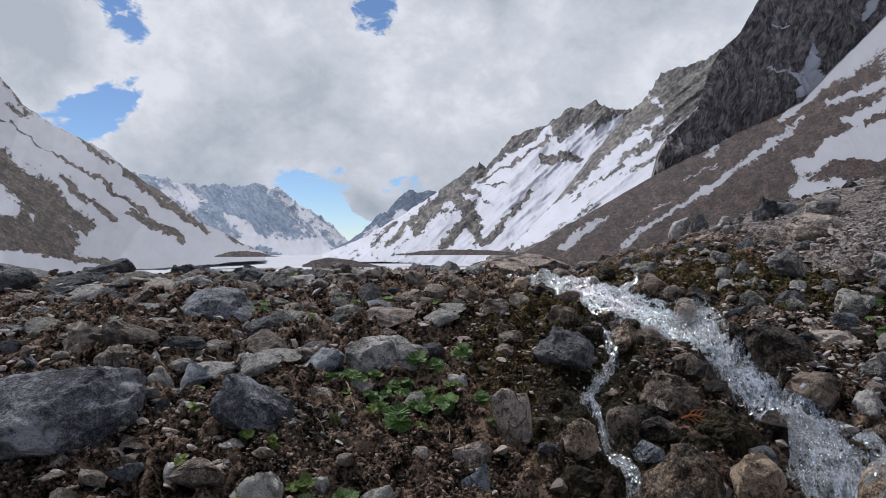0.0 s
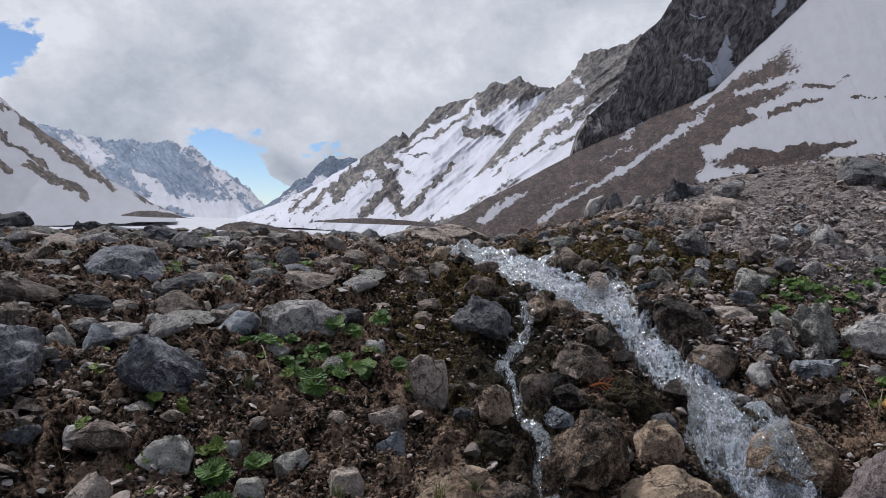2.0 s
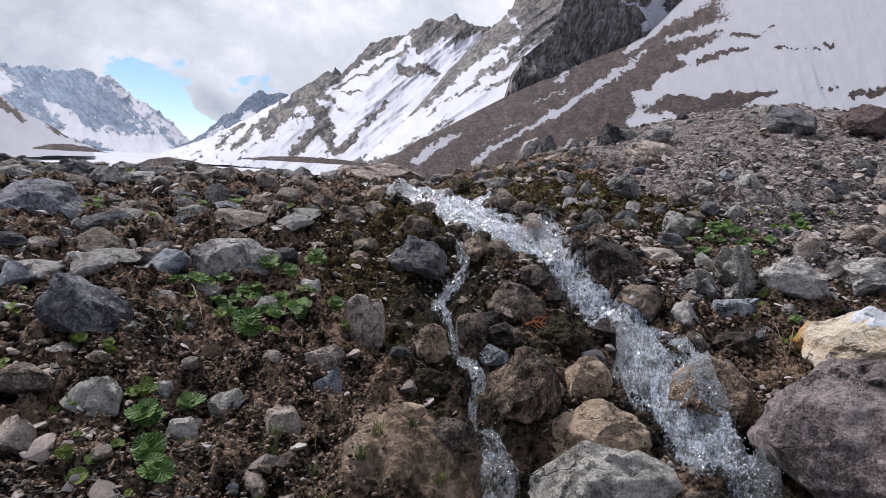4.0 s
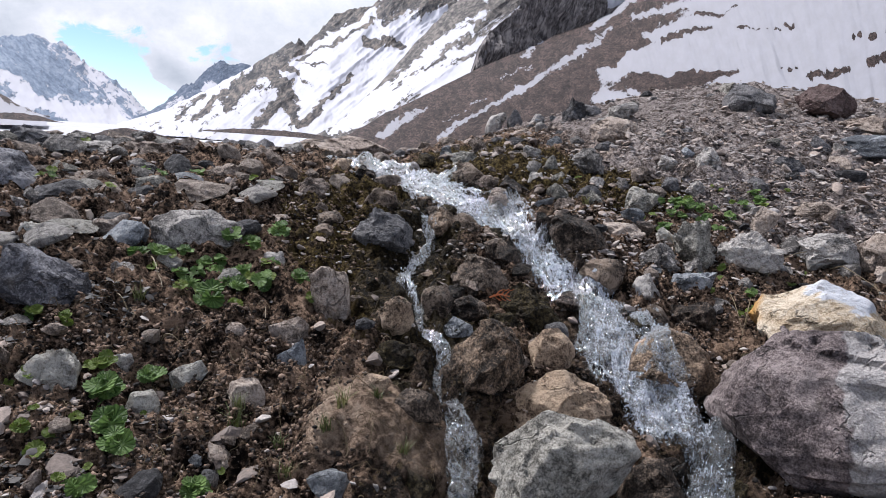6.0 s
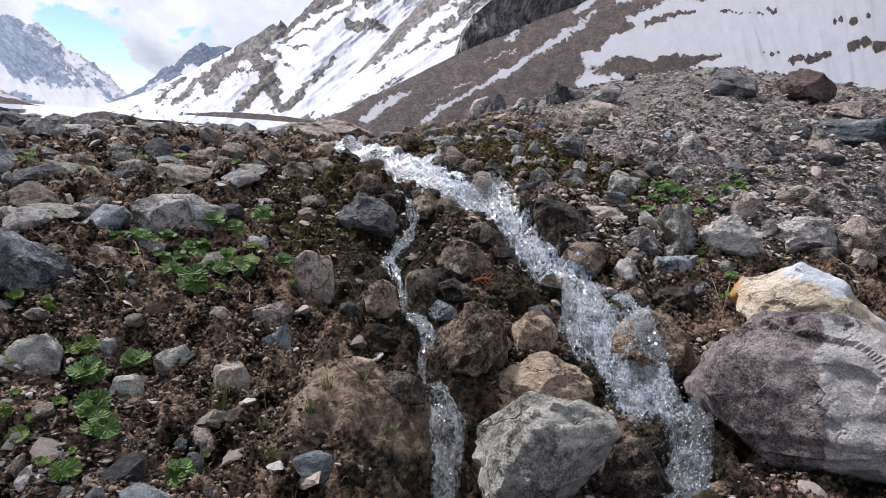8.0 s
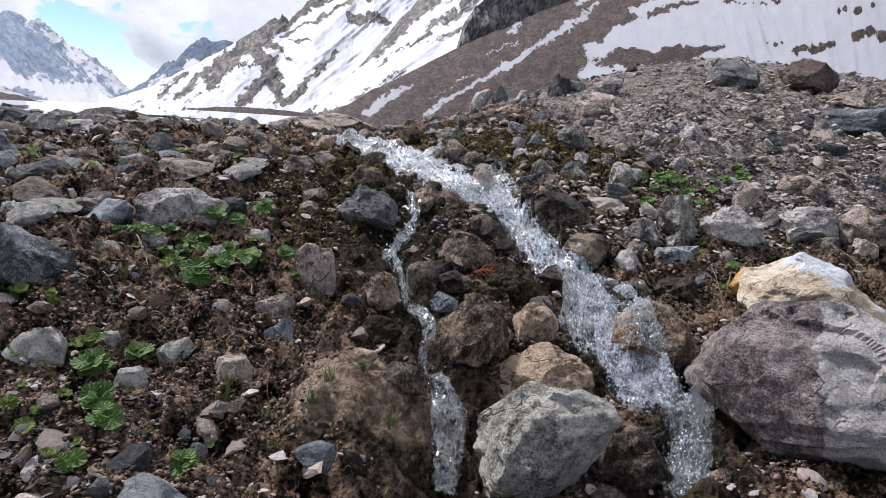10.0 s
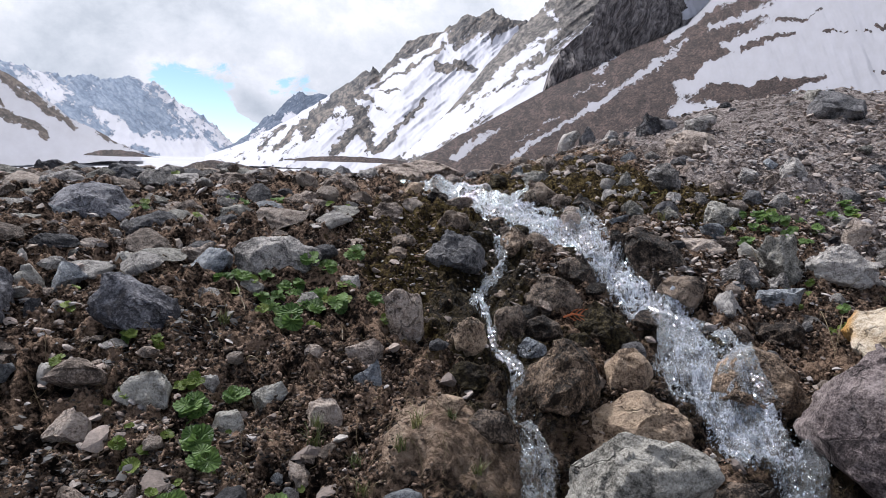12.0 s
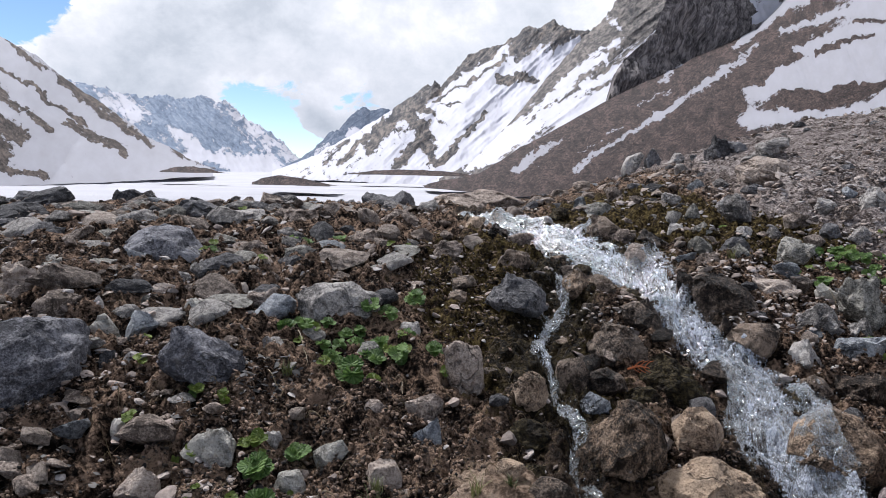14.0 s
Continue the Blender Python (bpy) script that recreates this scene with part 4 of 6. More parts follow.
rock("B", 2.840, 2.747, 0.690, 0.218, 0.170, 0.119)
rock("D", -1.708, 4.545, 0.289, 0.216, 0.169, 0.160)
rock("G", 1.702, 1.726, 0.217, 0.194, 0.141, 0.124)
rock("P", 0.813, 2.762, 0.409, 0.185, 0.144, 0.093)
rock("D", 0.043, 4.852, 0.250, 0.182, 0.142, 0.217)
rock("D", -0.816, 2.897, 0.376, 0.178, 0.139, 0.109)
rock("D", -1.626, 2.582, 0.356, 0.178, 0.130, 0.127)
rock("B", 0.001, 2.667, 0.365, 0.176, 0.137, 0.098)
rock("B", -0.368, 2.631, 0.362, 0.172, 0.134, 0.096)
rock("G", 1.927, 3.454, 0.683, 0.166, 0.122, 0.146)
rock("G", -0.917, 2.499, 0.348, 0.164, 0.119, 0.108)
rock("B", 1.845, 1.651, 0.198, 0.163, 0.119, 0.158)
rock("D", -2.232, 4.303, 0.317, 0.157, 0.123, 0.122)
rock("G", 1.891, 3.468, 0.680, 0.155, 0.121, 0.092)
rock("B", 1.902, 1.988, 0.324, 0.153, 0.119, 0.098)
rock("G", 1.592, 4.579, 0.585, 0.152, 0.118, 0.177)
rock("B", -0.097, 2.335, 0.319, 0.151, 0.118, 0.095)
rock("B", 0.069, 2.376, 0.326, 0.149, 0.116, 0.092)
rock("D", -1.380, 2.514, 0.352, 0.147, 0.115, 0.064)
rock("D", -1.176, 2.373, 0.329, 0.146, 0.113, 0.088)
rock("W", 0.740, 2.437, 0.359, 0.143, 0.105, 0.110)
rock("D", -2.073, 4.376, 0.309, 0.137, 0.100, 0.145)
rock("G", 1.276, 2.536, 0.432, 0.135, 0.099, 0.119)
rock("P", 1.269, 1.768, 0.207, 0.135, 0.098, 0.147)
rock("D", 2.182, 1.948, 0.329, 0.133, 0.097, 0.110)
rock("P", -0.948, 2.374, 0.330, 0.132, 0.103, 0.072)
rock("B", 1.086, 1.884, 0.241, 0.132, 0.102, 0.084)
rock("W", 0.618, 0.909, -0.060, 0.131, 0.095, 0.116)
rock("W", 0.658, 1.774, 0.191, 0.127, 0.093, 0.102)
rock("P", 1.277, 1.787, 0.214, 0.127, 0.093, 0.144)
rock("U", 1.133, 1.585, 0.145, 0.126, 0.092, 0.096)
rock("G", -1.604, 4.567, 0.287, 0.124, 0.091, 0.157)
rock("W", 0.339, 2.440, 0.342, 0.124, 0.090, 0.089)
rock("B", 2.601, 2.342, 0.525, 0.123, 0.096, 0.078)
rock("W", 0.886, 1.630, 0.155, 0.122, 0.089, 0.103)
rock("B", 0.026, 1.935, 0.236, 0.122, 0.095, 0.070)
rock("D", 2.089, 2.360, 0.482, 0.122, 0.089, 0.092)
rock("B", 1.425, 3.645, 0.569, 0.121, 0.094, 0.075)
rock("G", 1.726, 4.168, 0.655, 0.120, 0.088, 0.100)
rock("D", 1.889, 3.754, 0.699, 0.116, 0.085, 0.112)
rock("W", 0.877, 2.298, 0.341, 0.115, 0.084, 0.090)
rock("U", -0.309, 1.749, 0.212, 0.114, 0.084, 0.085)
rock("D", 1.499, 2.804, 0.511, 0.114, 0.089, 0.077)
rock("B", -0.804, 1.687, 0.219, 0.114, 0.083, 0.091)
rock("W", 1.057, 1.459, 0.107, 0.113, 0.088, 0.077)
rock("B", 0.923, 3.822, 0.446, 0.112, 0.088, 0.077)
rock("P", -0.972, 2.022, 0.272, 0.112, 0.087, 0.073)
rock("G", -1.352, 2.243, 0.307, 0.112, 0.087, 0.058)
rock("D", 1.708, 4.529, 0.629, 0.112, 0.082, 0.164)
rock("P", 1.274, 2.108, 0.318, 0.112, 0.082, 0.110)
rock("P", -0.301, 2.164, 0.291, 0.110, 0.081, 0.085)
rock("W", 0.369, 2.129, 0.277, 0.108, 0.079, 0.099)
rock("B", 0.166, 2.218, 0.298, 0.103, 0.075, 0.093)
rock("G", 1.782, 2.465, 0.480, 0.103, 0.075, 0.110)
rock("B", 2.346, 2.359, 0.509, 0.101, 0.074, 0.084)
rock("B", 0.804, 2.378, 0.355, 0.100, 0.078, 0.069)
rock("B", 1.119, 2.019, 0.285, 0.100, 0.078, 0.063)
rock("W", 0.578, 1.913, 0.231, 0.097, 0.071, 0.101)
rock("G", -0.362, 2.383, 0.332, 0.097, 0.071, 0.079)
rock("G", -0.779, 1.870, 0.250, 0.097, 0.076, 0.065)
rock("D", -1.167, 2.196, 0.302, 0.096, 0.075, 0.063)
rock("B", -0.346, 1.815, 0.227, 0.096, 0.070, 0.075)
rock("U", 1.702, 2.973, 0.576, 0.096, 0.070, 0.075)
rock("B", -0.970, 1.832, 0.240, 0.094, 0.069, 0.116)
rock("P", -0.998, 2.086, 0.284, 0.093, 0.073, 0.062)
rock("G", 1.150, 2.809, 0.457, 0.093, 0.068, 0.088)
rock("B", 0.405, 2.754, 0.379, 0.093, 0.068, 0.075)
rock("D", 1.972, 2.910, 0.615, 0.092, 0.072, 0.067)
rock("B", 1.631, 1.919, 0.283, 0.092, 0.067, 0.114)
rock("G", 1.813, 2.858, 0.576, 0.091, 0.067, 0.078)
rock("G", -1.258, 1.985, 0.260, 0.091, 0.071, 0.070)
rock("B", 1.088, 3.597, 0.488, 0.090, 0.066, 0.075)
rock("U", -0.762, 2.042, 0.277, 0.090, 0.066, 0.094)
rock("D", 2.367, 2.504, 0.564, 0.089, 0.065, 0.116)
rock("B", -0.440, 1.978, 0.261, 0.088, 0.069, 0.060)
rock("B", 1.815, 1.606, 0.188, 0.087, 0.064, 0.071)
rock("G", -0.899, 1.939, 0.260, 0.087, 0.068, 0.067)
rock("P", 1.079, 2.109, 0.306, 0.087, 0.064, 0.101)
rock("G", 1.636, 1.786, 0.239, 0.086, 0.063, 0.083)
rock("P", -0.760, 1.854, 0.250, 0.085, 0.066, 0.053)
rock("G", -0.907, 1.946, 0.262, 0.085, 0.062, 0.072)
rock("B", -0.390, 2.072, 0.277, 0.084, 0.062, 0.079)
rock("G", 0.989, 1.577, 0.146, 0.084, 0.062, 0.083)
rock("G", 1.775, 2.456, 0.477, 0.083, 0.061, 0.113)
rock("B", -0.142, 2.000, 0.257, 0.083, 0.065, 0.061)
rock("P", 1.001, 2.206, 0.329, 0.083, 0.060, 0.089)
rock("B", -0.267, 2.486, 0.348, 0.082, 0.064, 0.059)
rock("U", -0.588, 1.613, 0.199, 0.082, 0.060, 0.080)
rock("B", 0.057, 1.357, 0.085, 0.081, 0.059, 0.085)
rock("G", 1.617, 2.504, 0.471, 0.080, 0.059, 0.072)
rock("B", -0.051, 1.054, -0.007, 0.080, 0.062, 0.061)
rock("B", -0.961, 1.800, 0.239, 0.079, 0.062, 0.064)
rock("B", -1.136, 1.962, 0.259, 0.079, 0.062, 0.064)
rock("B", -0.019, 1.169, 0.027, 0.079, 0.057, 0.084)
rock("P", 1.083, 2.360, 0.377, 0.078, 0.057, 0.079)
rock("B", 0.973, 2.080, 0.291, 0.078, 0.057, 0.091)
rock("B", -0.429, 1.141, 0.038, 0.075, 0.055, 0.079)
rock("G", 1.665, 1.711, 0.217, 0.075, 0.059, 0.064)
rock("D", 1.496, 2.277, 0.395, 0.073, 0.054, 0.068)
rock("B", 0.775, 2.175, 0.307, 0.073, 0.054, 0.088)
rock("B", -0.058, 1.334, 0.083, 0.073, 0.053, 0.078)
rock("P", -0.649, 1.576, 0.195, 0.073, 0.053, 0.086)
rock("B", -0.454, 2.227, 0.307, 0.072, 0.053, 0.074)
rock("G", 1.560, 2.220, 0.382, 0.071, 0.052, 0.077)
rock("D", -1.051, 2.352, 0.330, 0.071, 0.052, 0.067)
rock("W", 0.957, 1.471, 0.110, 0.071, 0.052, 0.064)
rock("G", 0.033, 1.668, 0.175, 0.070, 0.052, 0.070)
rock("G", -0.564, 2.007, 0.271, 0.069, 0.050, 0.069)
rock("B", 1.432, 2.403, 0.423, 0.068, 0.050, 0.070)
rock("G", -0.947, 2.117, 0.291, 0.068, 0.053, 0.059)
rock("G", -1.173, 2.162, 0.295, 0.068, 0.053, 0.060)
rock("D", 1.377, 2.057, 0.316, 0.066, 0.049, 0.064)
rock("G", 1.313, 2.319, 0.388, 0.066, 0.052, 0.059)
rock("G", -0.209, 2.641, 0.366, 0.065, 0.048, 0.072)
rock("P", -0.059, 1.556, 0.150, 0.065, 0.048, 0.074)
rock("G", -0.262, 1.985, 0.258, 0.065, 0.048, 0.061)
rock("P", -0.116, 1.218, 0.051, 0.065, 0.047, 0.075)
rock("G", 1.706, 1.633, 0.194, 0.064, 0.047, 0.066)
rock("B", -1.273, 2.091, 0.280, 0.064, 0.047, 0.064)
rock("B", -0.088, 2.176, 0.291, 0.064, 0.047, 0.092)
rock("P", 0.962, 2.531, 0.399, 0.063, 0.046, 0.068)
rock("P", 1.112, 2.524, 0.412, 0.063, 0.046, 0.100)
rock("W", 0.814, 1.861, 0.226, 0.062, 0.046, 0.124)
rock("G", 1.217, 1.702, 0.193, 0.062, 0.045, 0.066)
rock("P", -0.180, 1.157, 0.035, 0.062, 0.045, 0.063)
rock("B", -0.929, 1.746, 0.230, 0.061, 0.045, 0.082)
rock("G", -0.598, 1.942, 0.262, 0.061, 0.045, 0.060)
rock("U", 1.070, 1.664, 0.177, 0.061, 0.048, 0.053)
rock("P", -0.812, 1.906, 0.258, 0.061, 0.045, 0.067)
rock("P", 1.218, 1.860, 0.245, 0.060, 0.044, 0.077)
rock("U", 1.790, 2.623, 0.526, 0.060, 0.044, 0.061)
rock("G", 0.104, 2.392, 0.333, 0.060, 0.044, 0.069)
rock("G", 0.995, 2.396, 0.376, 0.060, 0.044, 0.070)
rock("G", 0.172, 0.943, -0.044, 0.058, 0.042, 0.075)
rock("B", -0.613, 1.849, 0.247, 0.058, 0.043, 0.059)
rock("G", -0.504, 1.249, 0.091, 0.058, 0.042, 0.067)
rock("B", 1.661, 2.421, 0.456, 0.058, 0.042, 0.071)
rock("G", -1.101, 2.223, 0.307, 0.058, 0.042, 0.065)
rock("G", 1.206, 2.318, 0.377, 0.057, 0.042, 0.069)
rock("D", -1.184, 1.868, 0.244, 0.057, 0.042, 0.060)
rock("B", 0.106, 1.101, -0.002, 0.056, 0.041, 0.056)
rock("P", -0.619, 1.780, 0.235, 0.056, 0.044, 0.053)
rock("B", -0.108, 2.656, 0.367, 0.055, 0.040, 0.062)
rock("P", -1.115, 2.282, 0.318, 0.054, 0.040, 0.063)
rock("B", 0.864, 2.544, 0.392, 0.053, 0.039, 0.061)
rock("U", -1.038, 1.728, 0.224, 0.053, 0.039, 0.062)
rock("B", 0.177, 2.063, 0.266, 0.052, 0.038, 0.063)
rock("B", 0.027, 1.136, 0.016, 0.052, 0.038, 0.057)
rock("G", -0.957, 2.257, 0.314, 0.051, 0.038, 0.056)
rock("G", 1.322, 2.104, 0.327, 0.051, 0.038, 0.065)
rock("G", -0.276, 1.556, 0.164, 0.051, 0.037, 0.071)
rock("D", -0.919, 2.228, 0.309, 0.051, 0.037, 0.065)
rock("B", 1.038, 2.018, 0.283, 0.050, 0.037, 0.055)
rock("B", -0.347, 1.969, 0.259, 0.048, 0.035, 0.061)
rock("P", -0.499, 1.717, 0.218, 0.048, 0.035, 0.071)
rock("P", -0.971, 2.080, 0.284, 0.047, 0.034, 0.062)
rock("D", -0.915, 2.061, 0.280, 0.047, 0.034, 0.062)
rock("P", -0.317, 1.272, 0.085, 0.046, 0.034, 0.060)
rock("G", -0.891, 2.217, 0.307, 0.046, 0.034, 0.060)
rock("B", -0.424, 1.889, 0.246, 0.046, 0.034, 0.055)
rock("G", -0.728, 1.700, 0.223, 0.045, 0.033, 0.074)
rock("B", -0.695, 1.894, 0.253, 0.044, 0.032, 0.075)
rock("B", 1.065, 1.780, 0.212, 0.044, 0.032, 0.060)
rock("B", -0.299, 0.976, -0.023, 0.041, 0.030, 0.083)
rock("P", -0.397, 1.272, 0.088, 0.040, 0.030, 0.052)
rock("W", 0.851, 1.710, 0.182, 0.040, 0.029, 0.076)
rock("G", -0.229, 1.264, 0.076, 0.039, 0.029, 0.052)
rock("D", -0.596, 1.437, 0.158, 0.039, 0.028, 0.076)
rock("B", -0.483, 1.928, 0.257, 0.039, 0.028, 0.053)
rock("B", -0.181, 1.406, 0.119, 0.035, 0.026, 0.052)
rock("G", 0.145, 1.255, 0.047, 0.032, 0.024, 0.051)
rock("B", -0.065, 1.200, 0.038, 0.030, 0.022, 0.060)
rock("G", -0.000, 1.003, -0.025, 0.029, 0.021, 0.050)
rock("G", -0.553, 1.442, 0.162, 0.028, 0.021, 0.065)
rock("G", -0.068, 1.004, -0.020, 0.028, 0.020, 0.055)



# ---- loose stones and gravel ----
rng = np.random.default_rng(11)


def free(x, y, reach=0.0, stream=1.0):
    for tx, ty, w, d in TAKEN:
        if ((x - tx) / (w + reach)) ** 2 + ((y - ty) / (d + reach)) ** 2 < 0.8:
            return False
    for arm in (MAIN_ARM, SIDE_ARM):
        gap, half, _ = gap_to(np.array(x), np.array(y), arm)
        if gap < half * stream:
            return False
    return True


def build_stones(count=300):
    shapes = {}
    for tone in "DGPBUW":
        for k in range(4):
            p, f = rock_shape(rng, None, 3, 1.3)
            shapes[tone, k] = mesh_of("stone", p * [0.5, 0.42, 0.32] + [0, 0, 0.12], f, ROCKS[tone][0])
    labels = {"D": "small dark grey stone on damp earth", "G": "small grey stone on damp earth", "P": "small pale stone on damp earth", "B": "small brown stone on damp earth", "U": "small blue-grey stone among gravel", "W": "small wet brown stone beside the stream"}
    made = 0
    while made < count:
        y = rng.uniform(0.85, 4.6)
        x = rng.uniform(-0.75, 0.95) * y * 0.75 + (0.35 * y if rng.random() < 0.4 else 0)
        size = float(np.clip(rng.lognormal(-2.85, 0.38), 0.03, 0.14)) * (0.75 + 0.12 * y)
        right = x > 0.9 + 0.1 * y
        if abs(x + 0.03) < 0.33 and y < 1.45 and rng.random() < 0.65:
            continue
        if -0.34 < x < 0.10 and 1.2 < y < 1.9 and rng.random() < 0.9:
            continue
        if mud_bank(x, y) > 0.2:
            continue
        if right and y > 2.3 and rng.random() < 0.75:
            continue
        if x > 0 and x < 0.35 and y > 1.5 and rng.random() < 0.7:
            continue
        if not free(x, y, size * 0.4, 1.15):
            continue
        gap = min(float(gap_to(np.array(x), np.array(y), arm)[0]) for arm in (MAIN_ARM, SIDE_ARM))
        tone = "W" if gap < 0.13 else rng.choice(list("BGBDUBBD" if not right else "GDPBUDGG"))
        ob = new("stone", shapes[tone, int(rng.integers(4))])
        z = float(terrain(x, y))
        ob.matrix_world = pose(x, y, z - 0.07 * size, rng.uniform(-18, 18), rng.uniform(-18, 18), rng.uniform(0, 360)) @ Matrix.Diagonal((size * rng.uniform(0.8, 1.3), size * rng.uniform(0.8, 1.2), size * rng.uniform(0.7, 1.25), 1))
        tagged(ob, labels[tone], "stone", "loose stones on the slope")
        TAKEN.append((x, y, size * 0.4, size * 0.4))
        made += 1


def build_wet_rocks(count=26):
    """Wet and mossy rocks in and between the stream's two arms."""
    made = 0
    while made < count:
        arm = MAIN_ARM if rng.random() < 0.6 else SIDE_ARM
        k = int(rng.integers(1, len(arm) - 1))
        t = rng.random()
        x = arm[k][0] * (1 - t) + arm[k + 1][0] * t if k + 1 < len(arm) else arm[k][0]
        y = arm[k][1] * (1 - t) + arm[k + 1][1] * t if k + 1 < len(arm) else arm[k][1]
        x, y = x + rng.normal(0, 0.12), y + rng.normal(0, 0.05)
        size = float(np.clip(rng.lognormal(-2.75, 0.3), 0.04, 0.10))
        if not free(x, y, size * 0.25, 1.25):
            continue
        high = size * rng.uniform(0.6, 0.95)
        rock(rng.choice(["W", "W", "M", "M", "C"]), x, y, float(terrain(x, y)) - 0.35 * high, size, size * rng.uniform(0.7, 1.0), high)
        made += 1


def build_slabs(count=70):
    """Flat broken slabs that pave the upper slope."""
    r = np.random.default_rng(19)
    shapes = {}
    for tone in "BGDP":
        for k in range(5):
            p, f = rock_shape(r, None, 4, 0.8)
            shapes[tone, k] = mesh_of("flat_stone", p * [0.5, 0.40, 0.17] + [0, 0, 0.06], f, ROCKS[tone][0])
    labels = {"B": "flat brown stone lying among rubble", "G": "flat grey stone lying among rubble", "D": "flat dark grey stone lying among rubble", "P": "flat pale stone lying among rubble"}
    made, tries = 0, 0
    while made < count and tries < 4000:
        tries += 1
        y = r.uniform(1.65, 3.3)
        x = r.uniform(-0.62, 0.02) * y
        size = float(np.clip(r.lognormal(-2.2, 0.32), 0.06, 0.20)) * (0.7 + 0.14 * y)
        if not free(x, y, size * 0.25, 1.2):
            continue
        tone = r.choice(list("BBGGGPPD"))
        ob = new("flat_stone", shapes[tone, int(r.integers(5))])
        ob.matrix_world = pose(x, y, float(terrain(x, y)) - 0.01 * size, r.uniform(4, 16), r.uniform(-10, 10), r.uniform(-40, 40)) @ Matrix.Diagonal((size * r.uniform(0.9, 1.3), size * r.uniform(0.8, 1.2), size * r.uniform(0.8, 1.5), 1))
        tagged(ob, labels[tone], "stone", "flat stones on the slope")
        TAKEN.append((x, y, size * 0.42, size * 0.35))
        made += 1


build_wet_rocks()
build_slabs()
build_stones()


def gravel_material():
    m, n = material("mixed_gravel")
    geo = n.add("ShaderNodeNewGeometry")
    luck = geo.outputs["Random Per Island"]
    kind = n.ramp(luck, [(0.0, (0.15, 0.122, 0.107)), (0.25, (0.31, 0.254, 0.22)), (0.45, (0.27, 0.25, 0.245)), (0.62, (0.34, 0.295, 0.268)), (0.83, (0.31, 0.285, 0.272)), (0.97, (0.38, 0.35, 0.325))], "CONSTANT")
    grain = n.noise(geo.outputs["Position"], 160.0, 6.0, 0.7)
    col = n.mix(1.0, kind, n.ramp(grain, [(0.3, (0.6, 0.6, 0.6)), (0.7, (1.5, 1.45, 1.4))]), "MULTIPLY")
    n.surface(Base_Color=col, Roughness=0.85, Normal=n.bump(grain, 0.6, 0.004))
    return m


MAT_GRAVEL = gravel_material()


def heap(name, label, xs, ys, sizes, level, rng, sink=0.1, flat=0.62, mat=None, category="gravel", smooth=False):
    """Many small broken stones as one mesh."""
    variants = [rock_shape(rng, None, level, 0.4)[0] for _ in range(14)]
    faces = BALLS[level][1]
    n = len(xs)
    zs = terrain(xs, ys)
    pick = rng.integers(0, 14, n)
    p = np.stack(variants)[pick] * np.stack([rng.uniform(0.75, 1.3, n), rng.uniform(0.75, 1.2, n), rng.uniform(0.4, 1.0, n) * flat], -1)[:, None]
    a, b, c = rng.uniform(-0.5, 0.5, n), rng.uniform(-0.5, 0.5, n), rng.uniform(0, 2 * np.pi, n)
    ca, sa, cb, sb, cc, sc = np.cos(a), np.sin(a), np.cos(b), np.sin(b), np.cos(c), np.sin(c)
    o, l = np.zeros(n), np.ones(n)
    rx = np.stack([np.stack([l, o, o], -1), np.stack([o, ca, -sa], -1), np.stack([o, sa, ca], -1)], -2)
    ry = np.stack([np.stack([cb, o, sb], -1), np.stack([o, l, o], -1), np.stack([-sb, o, cb], -1)], -2)
    rz = np.stack([np.stack([cc, -sc, o], -1), np.stack([sc, cc, o], -1), np.stack([o, o, l], -1)], -2)
    p = np.einsum("nij,nkj->nki", rz @ ry @ rx, p) * (sizes / 2)[:, None, None]
    p = p + np.stack([xs, ys, zs + sizes * (0.5 * flat * 0.6 - sink)], -1)[:, None]
    f = faces[None] + (np.arange(n) * len(BALLS[level][0]))[:, None, None]
    mesh = bpy.data.meshes.new(name)
    f = f.reshape(-1, 3)
    mesh.vertices.add(p.shape[0] * p.shape[1])
    mesh.vertices.foreach_set("co", p.reshape(-1).astype(np.float32))
    mesh.loops.add(f.size)
    mesh.loops.foreach_set("vertex_index", f.reshape(-1).astype(np.int32))
    mesh.polygons.add(len(f))
    mesh.polygons.foreach_set("loop_start", np.arange(0, f.size, 3, dtype=np.int32))
    mesh.polygons.foreach_set("loop_total", np.full(len(f), 3, dtype=np.int32))
    mesh.polygons.foreach_set("use_smooth", np.full(len(f), smooth))
    mesh.update(calc_edges=True)
    mesh.materials.append(mat or MAT_GRAVEL)
    return tagged(new(name, mesh), label, category, kind="stuff")


def strewn(count, lo, hi, median, spread, density, stream=0.9):
    """Random places in the view's fan, kept by a density, clear of the stream."""
    ys = lo + (hi - lo) * rng.random(count * 6) ** 1.25
    xs = (rng.random(count * 6) * 2.05 - 0.85) * ys * 0.95
    keep = rng.random(count * 6) < density(xs, ys)
    for arm in (MAIN_ARM, SIDE_ARM):
        gap, half, _ = gap_to(xs, ys, arm)
        keep &= gap > half * stream
    xs, ys = xs[keep][:count], ys[keep][:count]
    return xs, ys, np.clip(rng.lognormal(math.log(median), spread, len(xs)), median * 0.4, median * 2.4)


